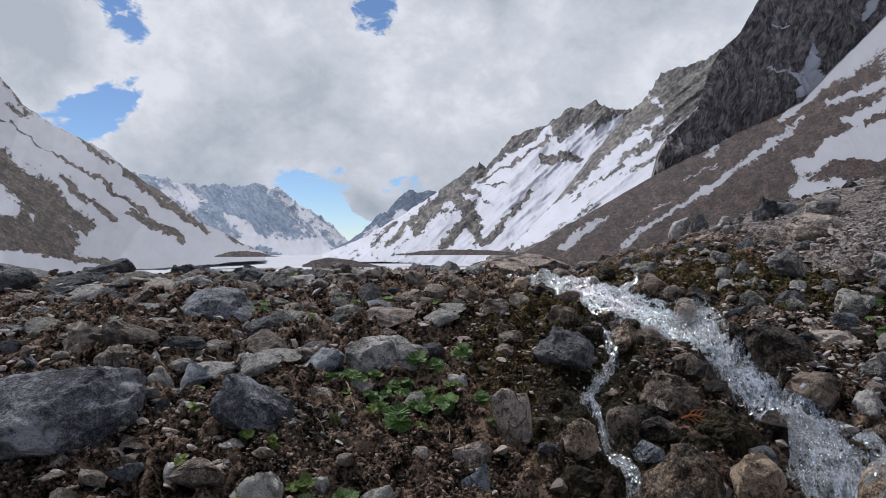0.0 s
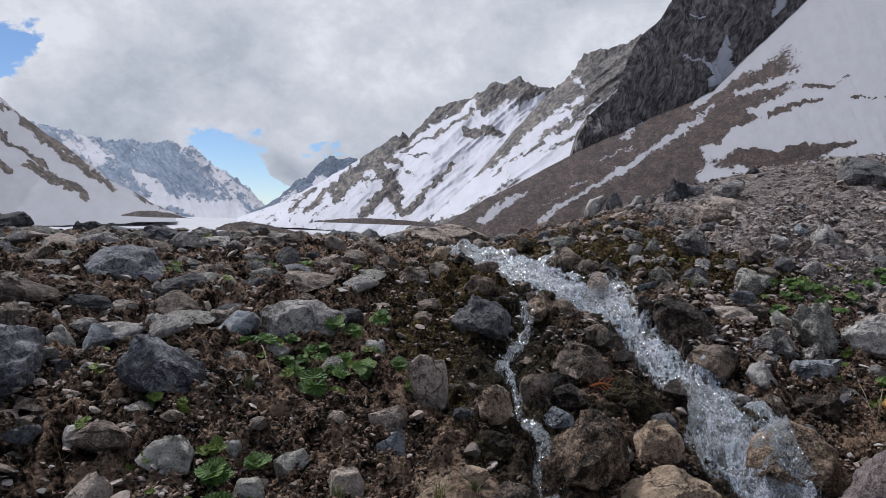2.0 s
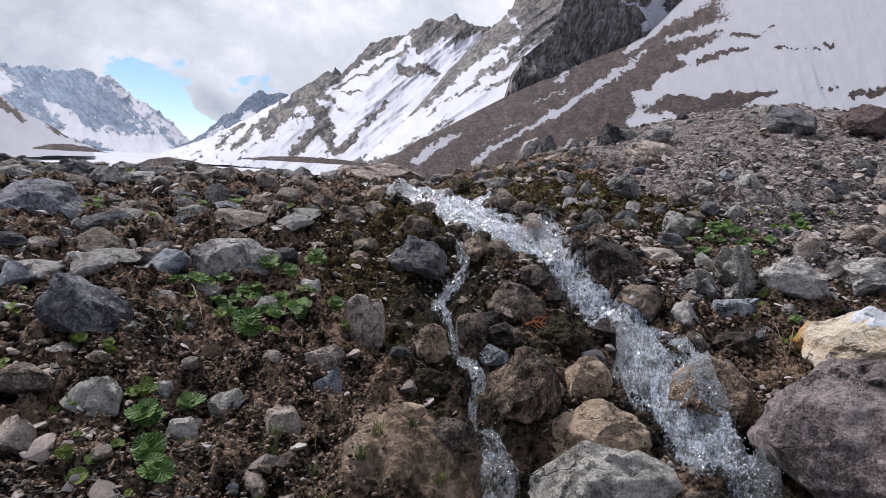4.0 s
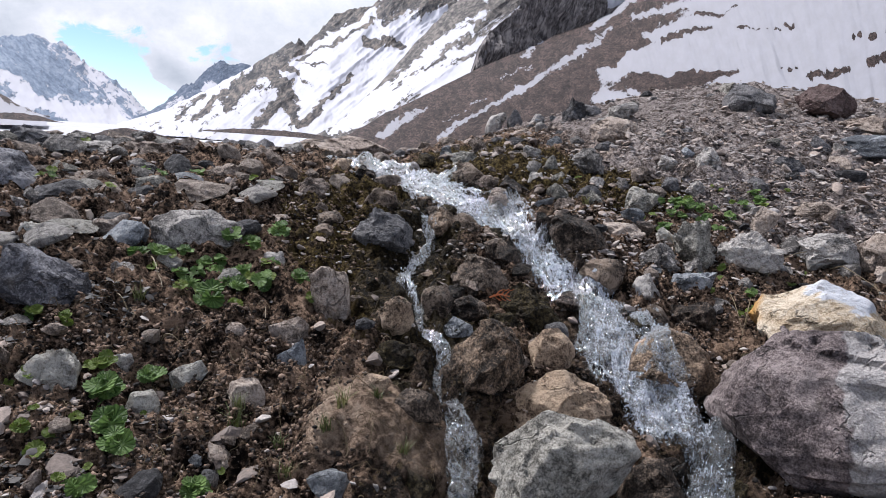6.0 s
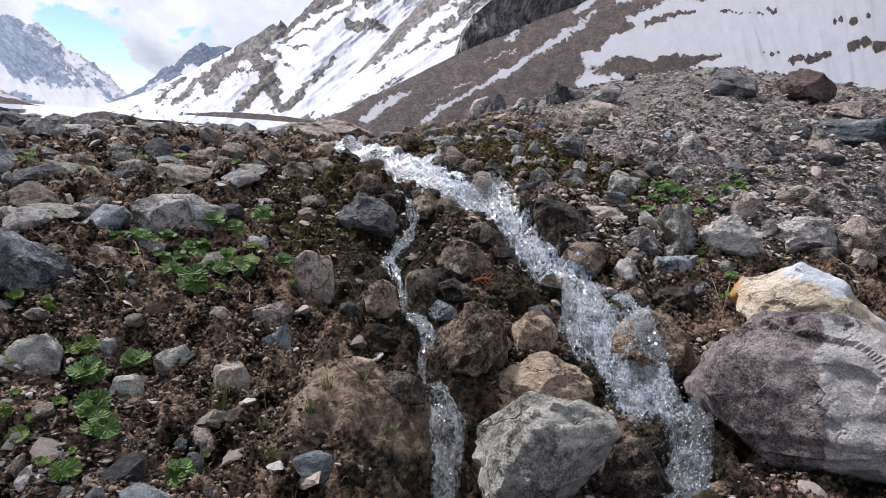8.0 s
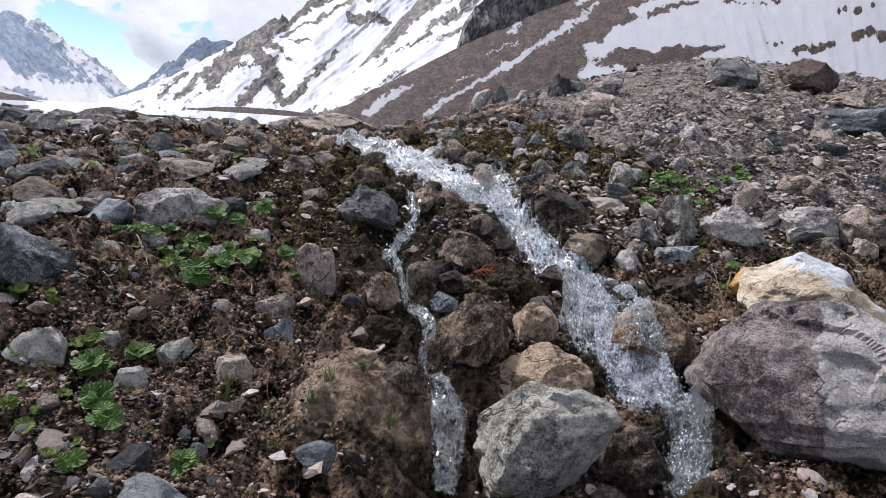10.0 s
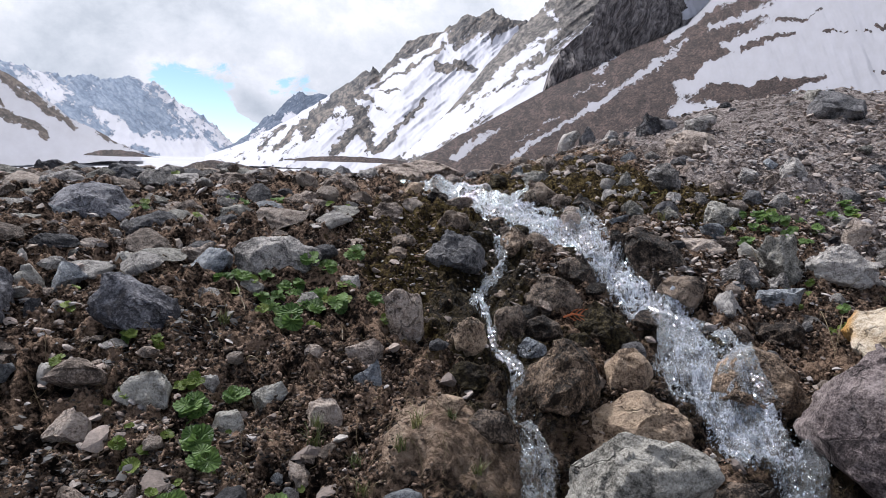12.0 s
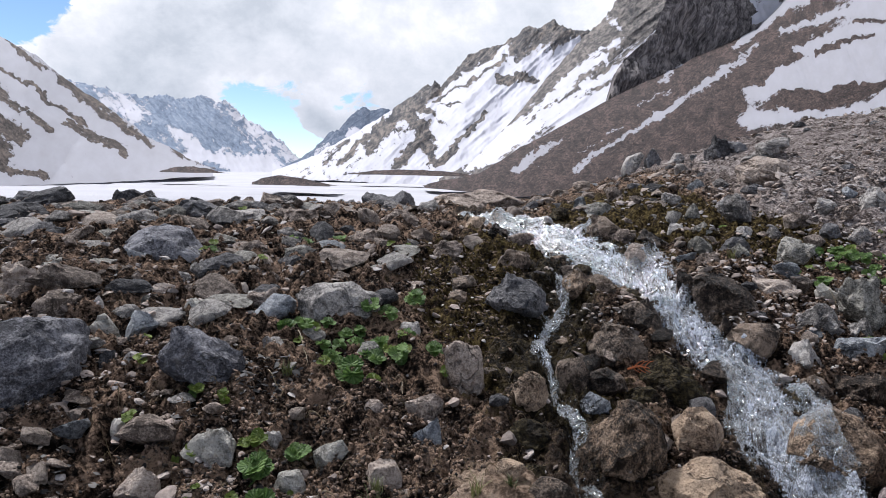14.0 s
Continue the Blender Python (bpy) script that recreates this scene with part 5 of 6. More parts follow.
def patchy(x, y):
    left = 0.10 + 0.5 * ease(-0.12, -0.5, x / y)
    scree = ease(0.35, 0.6, x / y + 0.3 * fbm(x * 2, y * 2, 2, 77)) * ease(1.2, 2.6, y)
    moss = np.exp(-((x - 0.25) ** 2) / 0.05 - (y - 2.0) ** 2 / 0.4)
    return np.clip((0.35 + 1.2 * fbm(x * 3.5, y * 3.5, 3, 91)) * left + scree, 0.05, 1) * (1 - 0.8 * moss) * (1 - mud_bank(x, y)) * (1 - 0.9 * np.exp(-((x - 1.3) ** 2) / 0.12 - (y - 2.3) ** 2 / 0.12)) * (1 - 0.85 * np.exp(-((x + 0.12) ** 2) / 0.05 - (y - 1.5) ** 2 / 0.09))


heap("gravel", "mixed grey and brown gravel strewn over the earth", *strewn(1500, 0.8, 3.4, 0.022, 0.5, patchy), 2, rng)
heap("gravel", "fine grey and brown grit on the slope", *strewn(9000, 0.75, 3.4, 0.009, 0.45, patchy), 1, rng)
heap("gravel", "grey scree on the upper slope", *strewn(14000, 1.7, 6.5, 0.0125, 0.5, lambda x, y: np.clip(0.25 + ease(0.2, 0.6, x / y), 0, 1) * (1 - 0.85 * np.exp(-((x - 0.95) ** 2) / 0.12 - (y - 2.9) ** 2 / 0.35)) * (1 - 0.9 * np.exp(-((x - 1.3) ** 2) / 0.12 - (y - 2.3) ** 2 / 0.12))), 1, rng)


def crumb_material():
    m, n = material("earth_crumbs")
    geo = n.add("ShaderNodeNewGeometry")
    grain = n.noise(geo.outputs["Position"], 120.0, 6.0, 0.7)
    tone = n.math("MULTIPLY_ADD", geo.outputs["Random Per Island"], 0.5, n.math("MULTIPLY", grain, 0.5))
    n.surface(Base_Color=n.ramp(tone, [(0.28, (0.006, 0.004, 0.003)), (0.5, (0.078, 0.052, 0.036)), (0.72, (0.29, 0.20, 0.144))]), Roughness=0.95, Normal=n.bump(grain, 0.8, 0.004))
    return m


heap("earth_crumbs", "crumbs of dark damp earth", *strewn(60000, 0.78, 2.3, 0.0042, 0.55, lambda x, y: np.clip(0.5 + 1.5 * fbm(x * 4, y * 4, 3, 15), 0.05, 1) * (1 - mud_bank(x, y)) * ease(0.05, 0.2, np.minimum(gap_to(x, y, MAIN_ARM)[0], gap_to(x, y, SIDE_ARM)[0])), 0.6), 1, rng, 0.16, 1.0, crumb_material(), "earth", True)

heap("rubble", "broken grey and brown rubble covering the slope", *strewn(330, 0.95, 4.6, 0.038, 0.35, lambda x, y: (1 - np.exp(-((x + 0.12) ** 2) / 0.05 - (y - 1.5) ** 2 / 0.09)) * np.clip(0.05 + ease(-0.1, -0.35, x / y) + 0.5 * ease(1.6, 2.6, y) - 0.6 * ease(0.5, 0.8, x / y), 0.04, 1), 1.5), 3, rng, 0.12, 0.7, ROCKS["B"][0], "stones")


def litter_material():
    m, n = material("dead_leaf_litter")
    geo = n.add("ShaderNodeNewGeometry")
    n.surface(Base_Color=n.ramp(geo.outputs["Random Per Island"], [(0.0, (0.010, 0.009, 0.009)), (0.6, (0.032, 0.028, 0.026)), (1.0, (0.10, 0.088, 0.078))]), Roughness=0.7)
    return m


heap("leaf_litter", "grey dead leaf litter lying on the earth", *strewn(4200, 0.78, 1.5, 0.010, 0.4, lambda x, y: ease(-0.1, -0.3, x / y + 0.25 * fbm(x * 5, y * 5, 2, 5)) * np.clip(0.5 + 1.6 * fbm(x * 7, y * 7, 2, 55), 0, 1)), 1, rng, -0.02, 0.16, litter_material(), "leaf litter")


# ---- plants ----
def leaf_material(name, deep, light, dry=False):
    m, n = material(name)
    xyz = n.add("ShaderNodeTexCoord").outputs["Object"]
    luck = n.add("ShaderNodeObjectInfo").outputs["Random"]
    veins = n.noise(n.scaled(xyz, (1, 1, 1)), 9.0, 4.0, 0.6)
    part = n.add("ShaderNodeSeparateXYZ", Vector=xyz)
    turn = n.math("ARCTAN2", part.outputs[0], n.math("SUBTRACT", part.outputs[1], 0.12))
    rib = n.math("ABSOLUTE", n.math("SINE", n.math("MULTIPLY", turn, 6.0)))
    veins = n.math("ADD", n.math("MULTIPLY", veins, 0.6), n.math("MULTIPLY", rib, 0.0 if dry else 0.4))
    col = n.ramp(n.math("MULTIPLY_ADD", luck, 0.45, n.math("MULTIPLY", veins, 0.6)), [(0.15, deep), (0.8, light)])
    p = n.add("ShaderNodeBsdfPrincipled", Base_Color=col, Roughness=0.5, Normal=n.bump(veins, 0.7, 0.06))
    p.inputs["Specular IOR Level"].default_value = 0.35
    t = n.add("ShaderNodeBsdfTranslucent", Color=col)
    mix = n.add("ShaderNodeMixShader", Fac=0.15 if dry else 0.35)
    n.tree.links.new(p.outputs[0], mix.inputs[1])
    n.tree.links.new(t.outputs[0], mix.inputs[2])
    n.tree.links.new(mix.outputs[0], n.add("ShaderNodeOutputMaterial").inputs["Surface"])
    return m


MAT_LEAF = leaf_material("fresh_leaf", (0.036, 0.098, 0.018), (0.23, 0.36, 0.10))
MAT_SMALL_LEAF = leaf_material("yellow_green_leaf", (0.10, 0.17, 0.025), (0.26, 0.33, 0.07))
MAT_STRAW = leaf_material("dry_straw", (0.16, 0.115, 0.06), (0.36, 0.29, 0.18), True)
MAT_GRASS = leaf_material("sparse_grass", (0.07, 0.085, 0.025), (0.24, 0.22, 0.09), True)
MAT_ORANGE = leaf_material("orange_dead_frond", (0.38, 0.10, 0.03), (0.55, 0.19, 0.07), True)


def leaf_mesh(seed, mat):
    """A round, scalloped leaf with radial folds, one unit across, its stalk at the origin."""
    r = np.random.default_rng(seed)
    turns, rings = 44, 3
    lobes = int(r.integers(10, 13))
    pts, faces = [(0.0, 0.0, 0.0)], []
    wave = r.uniform(0, 6.28)
    for k in range(1, rings + 1):
        for j in range(turns + 1):
            a = math.radians(-150 + 300 * j / turns)
            edge = 0.5 * (1 + 0.045 * math.cos(a * lobes * 1.2) * (k == rings) + 0.05 * math.sin(2 * a + wave)) * (0.82 + 0.18 * math.cos(a * 0.5))
            q = k / rings
            d = edge * q
            z = 0.20 * d * d * 2 + 0.022 * q * math.cos(a * lobes * 1.2) - 0.05 * q * q * math.sin(3 * a + wave)
            pts.append((d * math.sin(a), 0.12 + d * math.cos(a) if k else 0, z))
    for j in range(turns):
        faces.append((0, 1 + j, 2 + j))
        for k in range(rings - 1):
            b = 1 + k * (turns + 1) + j
            faces.append((b, b + turns + 1, b + turns + 2, b + 1))
    mesh = bpy.data.meshes.new("leaf")
    mesh.from_pydata(pts, [], [f[::-1] for f in faces])
    mesh.polygons.foreach_set("use_smooth", np.ones(len(faces), dtype=bool))
    mesh.materials.append(mat)
    return mesh


def tube(name, points, radius, mat):
    """A thin tapering stalk through a few points."""
    pts, faces = [], []
    n = len(points)
    for i, q in enumerate(points):
        r = radius * (1 - 0.6 * i / max(n - 1, 1))
        for j in range(5):
            a = 2 * math.pi * j / 5
            pts.append((q[0] + r * math.cos(a), q[1] + 0.4 * r * math.sin(a), q[2] + r * math.sin(a)))
    for i in range(n - 1):
        for j in range(5):
            faces.append((i * 5 + j, i * 5 + (j + 1) % 5, i * 5 + 5 + (j + 1) % 5, i * 5 + 5 + j))
    mesh = bpy.data.meshes.new(name)
    mesh.from_pydata(pts, [], faces)
    mesh.materials.append(mat)
    return mesh


LEAVES = [leaf_mesh(40 + k, MAT_LEAF) for k in range(6)]
SMALL_LEAVES = [leaf_mesh(60 + k, MAT_SMALL_LEAF) for k in range(4)]
STALK = tube("stalk", [(0, 0, 0), (0, 0, 0.5), (0, 0.1, 1.0)], 0.06, MAT_LEAF)
rng_leaf = np.random.default_rng(23)


def surface_at(x, y):
    """The height to stand on: the earth, or the rock that lies there."""
    return float(terrain(x, y))


def leafy_plant(x, y, across):
    across *= 1.05
    small = across < 0.042
    plant = new("leafy_plant")
    turn = rng_leaf.uniform(0, 360)
    plant.matrix_world = pose(x, y, surface_at(x, y) + 0.002, 24, 0, -math.degrees(math.atan2(x, y))) @ pose(0, 0, 0, 0, 0, turn)
    count = int(rng_leaf.integers(3, 5)) if small else int(rng_leaf.integers(5, 9))
    for k in range(count):
        size = across * rng_leaf.uniform(0.42, 0.66)
        a = 360 * k / count + rng_leaf.uniform(-25, 25)
        out = across * (0.10 if k else 0.02) * rng_leaf.uniform(0.7, 1.4)
        high = across * rng_leaf.uniform(0.14, 0.42)
        leaf = new("leaf", (SMALL_LEAVES if small else LEAVES)[int(rng_leaf.integers(4))])
        leaf.parent = plant
        leaf.matrix_local = pose(0, 0, 0, 0, 0, a) @ pose(0, out, high, rng_leaf.uniform(-40, 20), rng_leaf.uniform(-25, 25), rng_leaf.uniform(-25, 25)) @ Matrix.Diagonal((size, size, size, 1))
        stalk = new("stalk", STALK)
        stalk.parent = plant
        stalk.matrix_local = pose(0, 0, 0, 0, 0, a) @ Matrix(((across * 0.5, 0, 0, 0), (0, across * 0.5, out, 0), (0, 0, high, 0), (0, 0, 0, 1)))
    return tagged(plant, "small yellow-green seedling in dark earth" if small else "low green plant with round scalloped leaves", "plant", "seedlings on the slope" if small else "round-leaved plants on the slope")


leafy_plant(-0.224, 1.591, 0.032)
leafy_plant(-0.195, 1.639, 0.039)
leafy_plant(-0.165, 1.653, 0.042)
leafy_plant(-0.132, 1.590, 0.040)
leafy_plant(-0.071, 1.536, 0.047)
leafy_plant(-0.060, 1.580, 0.040)
leafy_plant(-0.014, 1.547, 0.039)
leafy_plant(-0.097, 1.603, 0.041)
leafy_plant(-0.015, 1.692, 0.045)
leafy_plant(0.025, 1.547, 0.037)
leafy_plant(-0.136, 1.487, 0.038)
leafy_plant(0.103, 1.449, 0.030)
leafy_plant(-0.265, 1.651, 0.053)
leafy_plant(-0.218, 1.647, 0.056)
leafy_plant(-0.194, 1.693, 0.036)
leafy_plant(-0.131, 1.742, 0.058)
leafy_plant(-0.066, 1.724, 0.061)
leafy_plant(-0.026, 1.746, 0.051)
leafy_plant(-0.172, 1.597, 0.041)
leafy_plant(-0.145, 1.555, 0.046)
leafy_plant(-0.124, 1.522, 0.045)
leafy_plant(-0.093, 1.432, 0.076)
leafy_plant(-0.045, 1.514, 0.062)
leafy_plant(0.006, 1.513, 0.054)
leafy_plant(-0.034, 1.592, 0.054)
leafy_plant(0.051, 1.809, 0.068)
leafy_plant(0.088, 1.520, 0.052)
leafy_plant(-0.120, 1.634, 0.041)
leafy_plant(-0.088, 1.657, 0.042)
leafy_plant(0.010, 1.592, 0.034)
leafy_plant(-0.048, 1.422, 0.037)
leafy_plant(-0.153, 1.439, 0.035)
leafy_plant(-0.342, 1.704, 0.044)
leafy_plant(-0.264, 1.707, 0.043)
leafy_plant(-0.525, 1.436, 0.039)
leafy_plant(-0.559, 1.566, 0.031)
leafy_plant(-0.384, 1.337, 0.036)
leafy_plant(-0.330, 1.326, 0.028)
leafy_plant(-0.484, 1.260, 0.035)
leafy_plant(-0.386, 1.205, 0.028)
leafy_plant(-0.356, 1.200, 0.024)
leafy_plant(-0.247, 1.243, 0.039)
leafy_plant(-0.177, 1.239, 0.046)
leafy_plant(-0.234, 1.151, 0.063)
leafy_plant(-0.276, 1.237, 0.028)
leafy_plant(-0.195, 2.337, 0.054)
leafy_plant(-0.245, 2.281, 0.045)
leafy_plant(-0.292, 2.285, 0.042)
leafy_plant(-0.342, 2.310, 0.042)
leafy_plant(0.033, 2.210, 0.037)
leafy_plant(-0.021, 2.169, 0.036)
leafy_plant(-0.564, 2.137, 0.047)
leafy_plant(-0.584, 2.249, 0.038)
leafy_plant(-0.587, 2.141, 0.033)
leafy_plant(-0.496, 2.175, 0.033)
leafy_plant(-0.457, 2.152, 0.033)
leafy_plant(-0.394, 2.049, 0.031)
leafy_plant(-0.381, 1.386, 0.025)
leafy_plant(-0.411, 1.377, 0.018)
leafy_plant(-0.685, 2.913, 0.044)
leafy_plant(-0.626, 2.854, 0.038)
leafy_plant(0.033, 1.636, 0.041)
leafy_plant(-0.196, 1.748, 0.035)
leafy_plant(-0.089, 1.756, 0.032)
leafy_plant(1.365, 1.985, 0.064)
leafy_plant(1.397, 1.935, 0.059)
leafy_plant(1.263, 1.942, 0.058)
leafy_plant(1.519, 2.049, 0.059)
leafy_plant(1.417, 2.123, 0.055)
leafy_plant(1.551, 1.997, 0.055)
leafy_plant(1.702, 2.124, 0.059)
leafy_plant(1.343, 2.112, 0.054)
leafy_plant(1.180, 1.960, 0.049)
leafy_plant(1.790, 2.143, 0.060)
leafy_plant(1.428, 1.885, 0.051)
leafy_plant(-0.212, 1.065, 0.060)
leafy_plant(-0.195, 1.029, 0.055)
leafy_plant(-0.085, 0.974, 0.056)
leafy_plant(-0.180, 1.223, 0.045)
leafy_plant(-0.234, 1.139, 0.049)
leafy_plant(-0.174, 1.134, 0.026)
leafy_plant(-0.391, 1.347, 0.040)
leafy_plant(-0.336, 1.327, 0.030)
leafy_plant(-0.333, 1.073, 0.032)
leafy_plant(-0.305, 1.040, 0.039)
leafy_plant(-0.292, 1.071, 0.028)
leafy_plant(-0.231, 1.008, 0.019)
leafy_plant(-0.234, 0.963, 0.046)
leafy_plant(-0.260, 1.234, 0.035)
leafy_plant(-0.245, 1.224, 0.032)
leafy_plant(-0.361, 1.208, 0.024)
leafy_plant(-0.263, 1.092, 0.024)
leafy_plant(-0.325, 1.116, 0.018)
leafy_plant(-0.181, 1.014, 0.015)
leafy_plant(-0.055, 1.027, 0.022)
leafy_plant(0.402, 0.927, 0.059)
leafy_plant(-0.257, 0.972, 0.024)
leafy_plant(1.402, 2.008, 0.053)
leafy_plant(1.340, 1.964, 0.043)
leafy_plant(1.452, 2.035, 0.050)
leafy_plant(1.311, 1.985, 0.043)
leafy_plant(1.265, 2.016, 0.039)
leafy_plant(1.238, 2.045, 0.036)
leafy_plant(1.444, 2.092, 0.038)
leafy_plant(1.446, 1.975, 0.041)
leafy_plant(1.377, 2.051, 0.041)
leafy_plant(1.389, 1.954, 0.040)
leafy_plant(1.551, 2.114, 0.035)
leafy_plant(1.669, 2.216, 0.032)
leafy_plant(1.651, 2.243, 0.032)
leafy_plant(1.797, 2.191, 0.052)
leafy_plant(1.843, 2.218, 0.038)
leafy_plant(1.630, 2.091, 0.031)
leafy_plant(1.767, 2.096, 0.032)
leafy_plant(1.920, 2.163, 0.029)
leafy_plant(1.212, 1.656, 0.041)
leafy_plant(1.186, 1.581, 0.037)
leafy_plant(1.260, 1.629, 0.035)
leafy_plant(1.264, 1.513, 0.040)
leafy_plant(1.189, 1.450, 0.029)
leafy_plant(1.520, 1.649, 0.037)
leafy_plant(1.309, 1.699, 0.032)
leafy_plant(1.306, 1.783, 0.037)
leafy_plant(1.176, 1.630, 0.027)
leafy_plant(1.610, 1.706, 0.031)
leafy_plant(1.280, 2.140, 0.033)
leafy_plant(1.639, 1.977, 0.030)
leafy_plant(1.681, 2.988, 0.034)
leafy_plant(1.170, 2.399, 0.031)
leafy_plant(1.227, 1.459, 0.029)


def grass_tuft(x, y, across):
    pts, faces = [], []
    for _ in range(34):
        a, lean, high = rng_leaf.uniform(0, 6.28), rng_leaf.uniform(0.1, 0.9), across * rng_leaf.uniform(0.5, 1.1)
        bx, by = rng_leaf.normal(0, across * 0.14, 2)
        w = 0.0012
        b = len(pts)
        for k in range(4):
            q = k / 3
            d = lean * high * q * q
            px, py, pz = bx + math.cos(a) * d, by + math.sin(a) * d, high * q * (1 - 0.3 * lean * q)
            ww = w * (1 - 0.85 * q)
            pts += [(px - math.sin(a) * ww, py + math.cos(a) * ww, pz), (px + math.sin(a) * ww, py - math.cos(a) * ww, pz)]
        for k in range(3):
            faces.append((b + 2 * k, b + 2 * k + 1, b + 2 * k + 3, b + 2 * k + 2))
    mesh = bpy.data.meshes.new("grass_tuft")
    mesh.from_pydata(pts, [], faces)
    mesh.materials.append(MAT_GRASS)
    ob = new("grass_tuft", mesh)
    ob.matrix_world = pose(x, y, surface_at(x, y) - 0.002)
    return tagged(ob, "thin tuft of half-dry grass in bare earth", "grass", "grass tufts")


grass_tuft(-0.033, 1.094, 0.039)
grass_tuft(0.129, 1.052, 0.040)
grass_tuft(0.186, 1.063, 0.023)
grass_tuft(0.043, 0.996, 0.033)
grass_tuft(0.099, 1.016, 0.028)
grass_tuft(-0.231, 1.450, 0.037)
grass_tuft(0.031, 1.051, 0.025)
grass_tuft(0.219, 0.989, 0.028)
grass_tuft(1.047, 2.084, 0.050)
grass_tuft(-0.030, 1.117, 0.030)


def straw(points, lift=0.012, mat=None, thick=0.0013, name="dry_straw", label="pale dry straw lying on the earth"):
    """A bent dead stalk laid over the ground."""
    line = []
    for (ax, ay), (bx, by) in zip(points, points[1:]):
        for k in range(6):
            t = k / 6
            x, y = ax + (bx - ax) * t, ay + (by - ay) * t
            line.append((x, y, float(lay(x, y)) + 0.018 + lift * math.sin(3.1 * t)))
    line.append((*points[-1], float(terrain(*points[-1])) + 0.004))
    line[0] = (*points[0], float(terrain(*points[0])) + 0.002)
    return tagged(new(name, tube(name, line, thick, mat or MAT_STRAW)), label, "straw", "dry straws")


straw([(-0.275, 1.443), (-0.242, 1.392), (-0.222, 1.360)])
straw([(-0.172, 1.319), (-0.132, 1.288)])
straw([(-0.234, 1.625), (-0.205, 1.531), (-0.184, 1.445)])
straw([(1.158, 1.390), (1.266, 1.511), (1.098, 1.327)])
straw([(1.724, 1.566), (1.591, 1.392)])
straw([(1.216, 1.541), (1.120, 1.350)])
straw([(1.429, 1.649), (1.643, 1.732), (1.350, 1.622)])
straw([(1.681, 1.678), (1.678, 1.420)])
straw([(-0.133, 1.125), (-0.089, 1.106)])
straw([(-0.114, 1.101), (-0.087, 1.077)])
straw([(1.237, 1.898), (1.188, 1.753)])


def dry_fibres(count=260):
    """Fine dead roots and stems tangled in the surface of the earth, as one mesh."""
    pts, faces = [], []
    for _ in range(count):
        y = rng_leaf.uniform(0.85, 1.75)
        x = rng_leaf.uniform(-0.42, 0.26) * y
        a, size = rng_leaf.uniform(0, 6.28), rng_leaf.uniform(0.015, 0.05)
        bend = rng_leaf.uniform(-1.4, 1.4)
        r = rng_leaf.uniform(0.0004, 0.0009)
        b = len(pts)
        for k in range(6):
            q = k / 5
            px, py = x + math.cos(a + bend * q) * size * q, y + math.sin(a + bend * q) * size * q
            pz = float(terrain(px, py)) + 0.003 + 0.010 * math.sin(3.1 * q)
            for j in range(3):
                t = 2.09 * j
                pts.append((px + r * math.cos(t) * math.sin(a), py - r * math.cos(t) * math.cos(a), pz + r * math.sin(t)))
        for k in range(5):
            for j in range(3):
                faces.append((b + k * 3 + j, b + k * 3 + (j + 1) % 3, b + k * 3 + 3 + (j + 1) % 3, b + k * 3 + 3 + j))
    mesh = bpy.data.meshes.new("dry_fibres")
    mesh.from_pydata(pts, [], faces)
    mesh.materials.append(MAT_STRAW)
    return tagged(new("dry_fibres", mesh), "fine pale dead roots and stems on the earth", "roots", kind="stuff")


dry_fibres()


def dead_frond(x, y, z):
    """A small orange dead sprig caught on a wet rock."""
    pts = [(0, 0, 0), (0.02, -0.005, 0.008), (0.045, -0.01, 0.004)]
    root = new("dead_sprig", tube("dead_sprig", pts, 0.0025, MAT_ORANGE))
    root.matrix_world = pose(x, y, z)
    for k in range(6):
        t = 0.2 + 0.13 * k
        s = 1 if k % 2 else -1
        twig = new("twig", tube("twig", [(0.045 * t, 0, 0.006), (0.045 * t + 0.008, 0, 0.006 + 0.009 * s), (0.045 * t + 0.018, -0.004, 0.006 + 0.014 * s)], 0.0016, MAT_ORANGE))
        twig.parent = root
    return tagged(root, "orange dead sprig caught on a wet rock", "twig")


dead_frond(0.518, 1.477, 0.184)


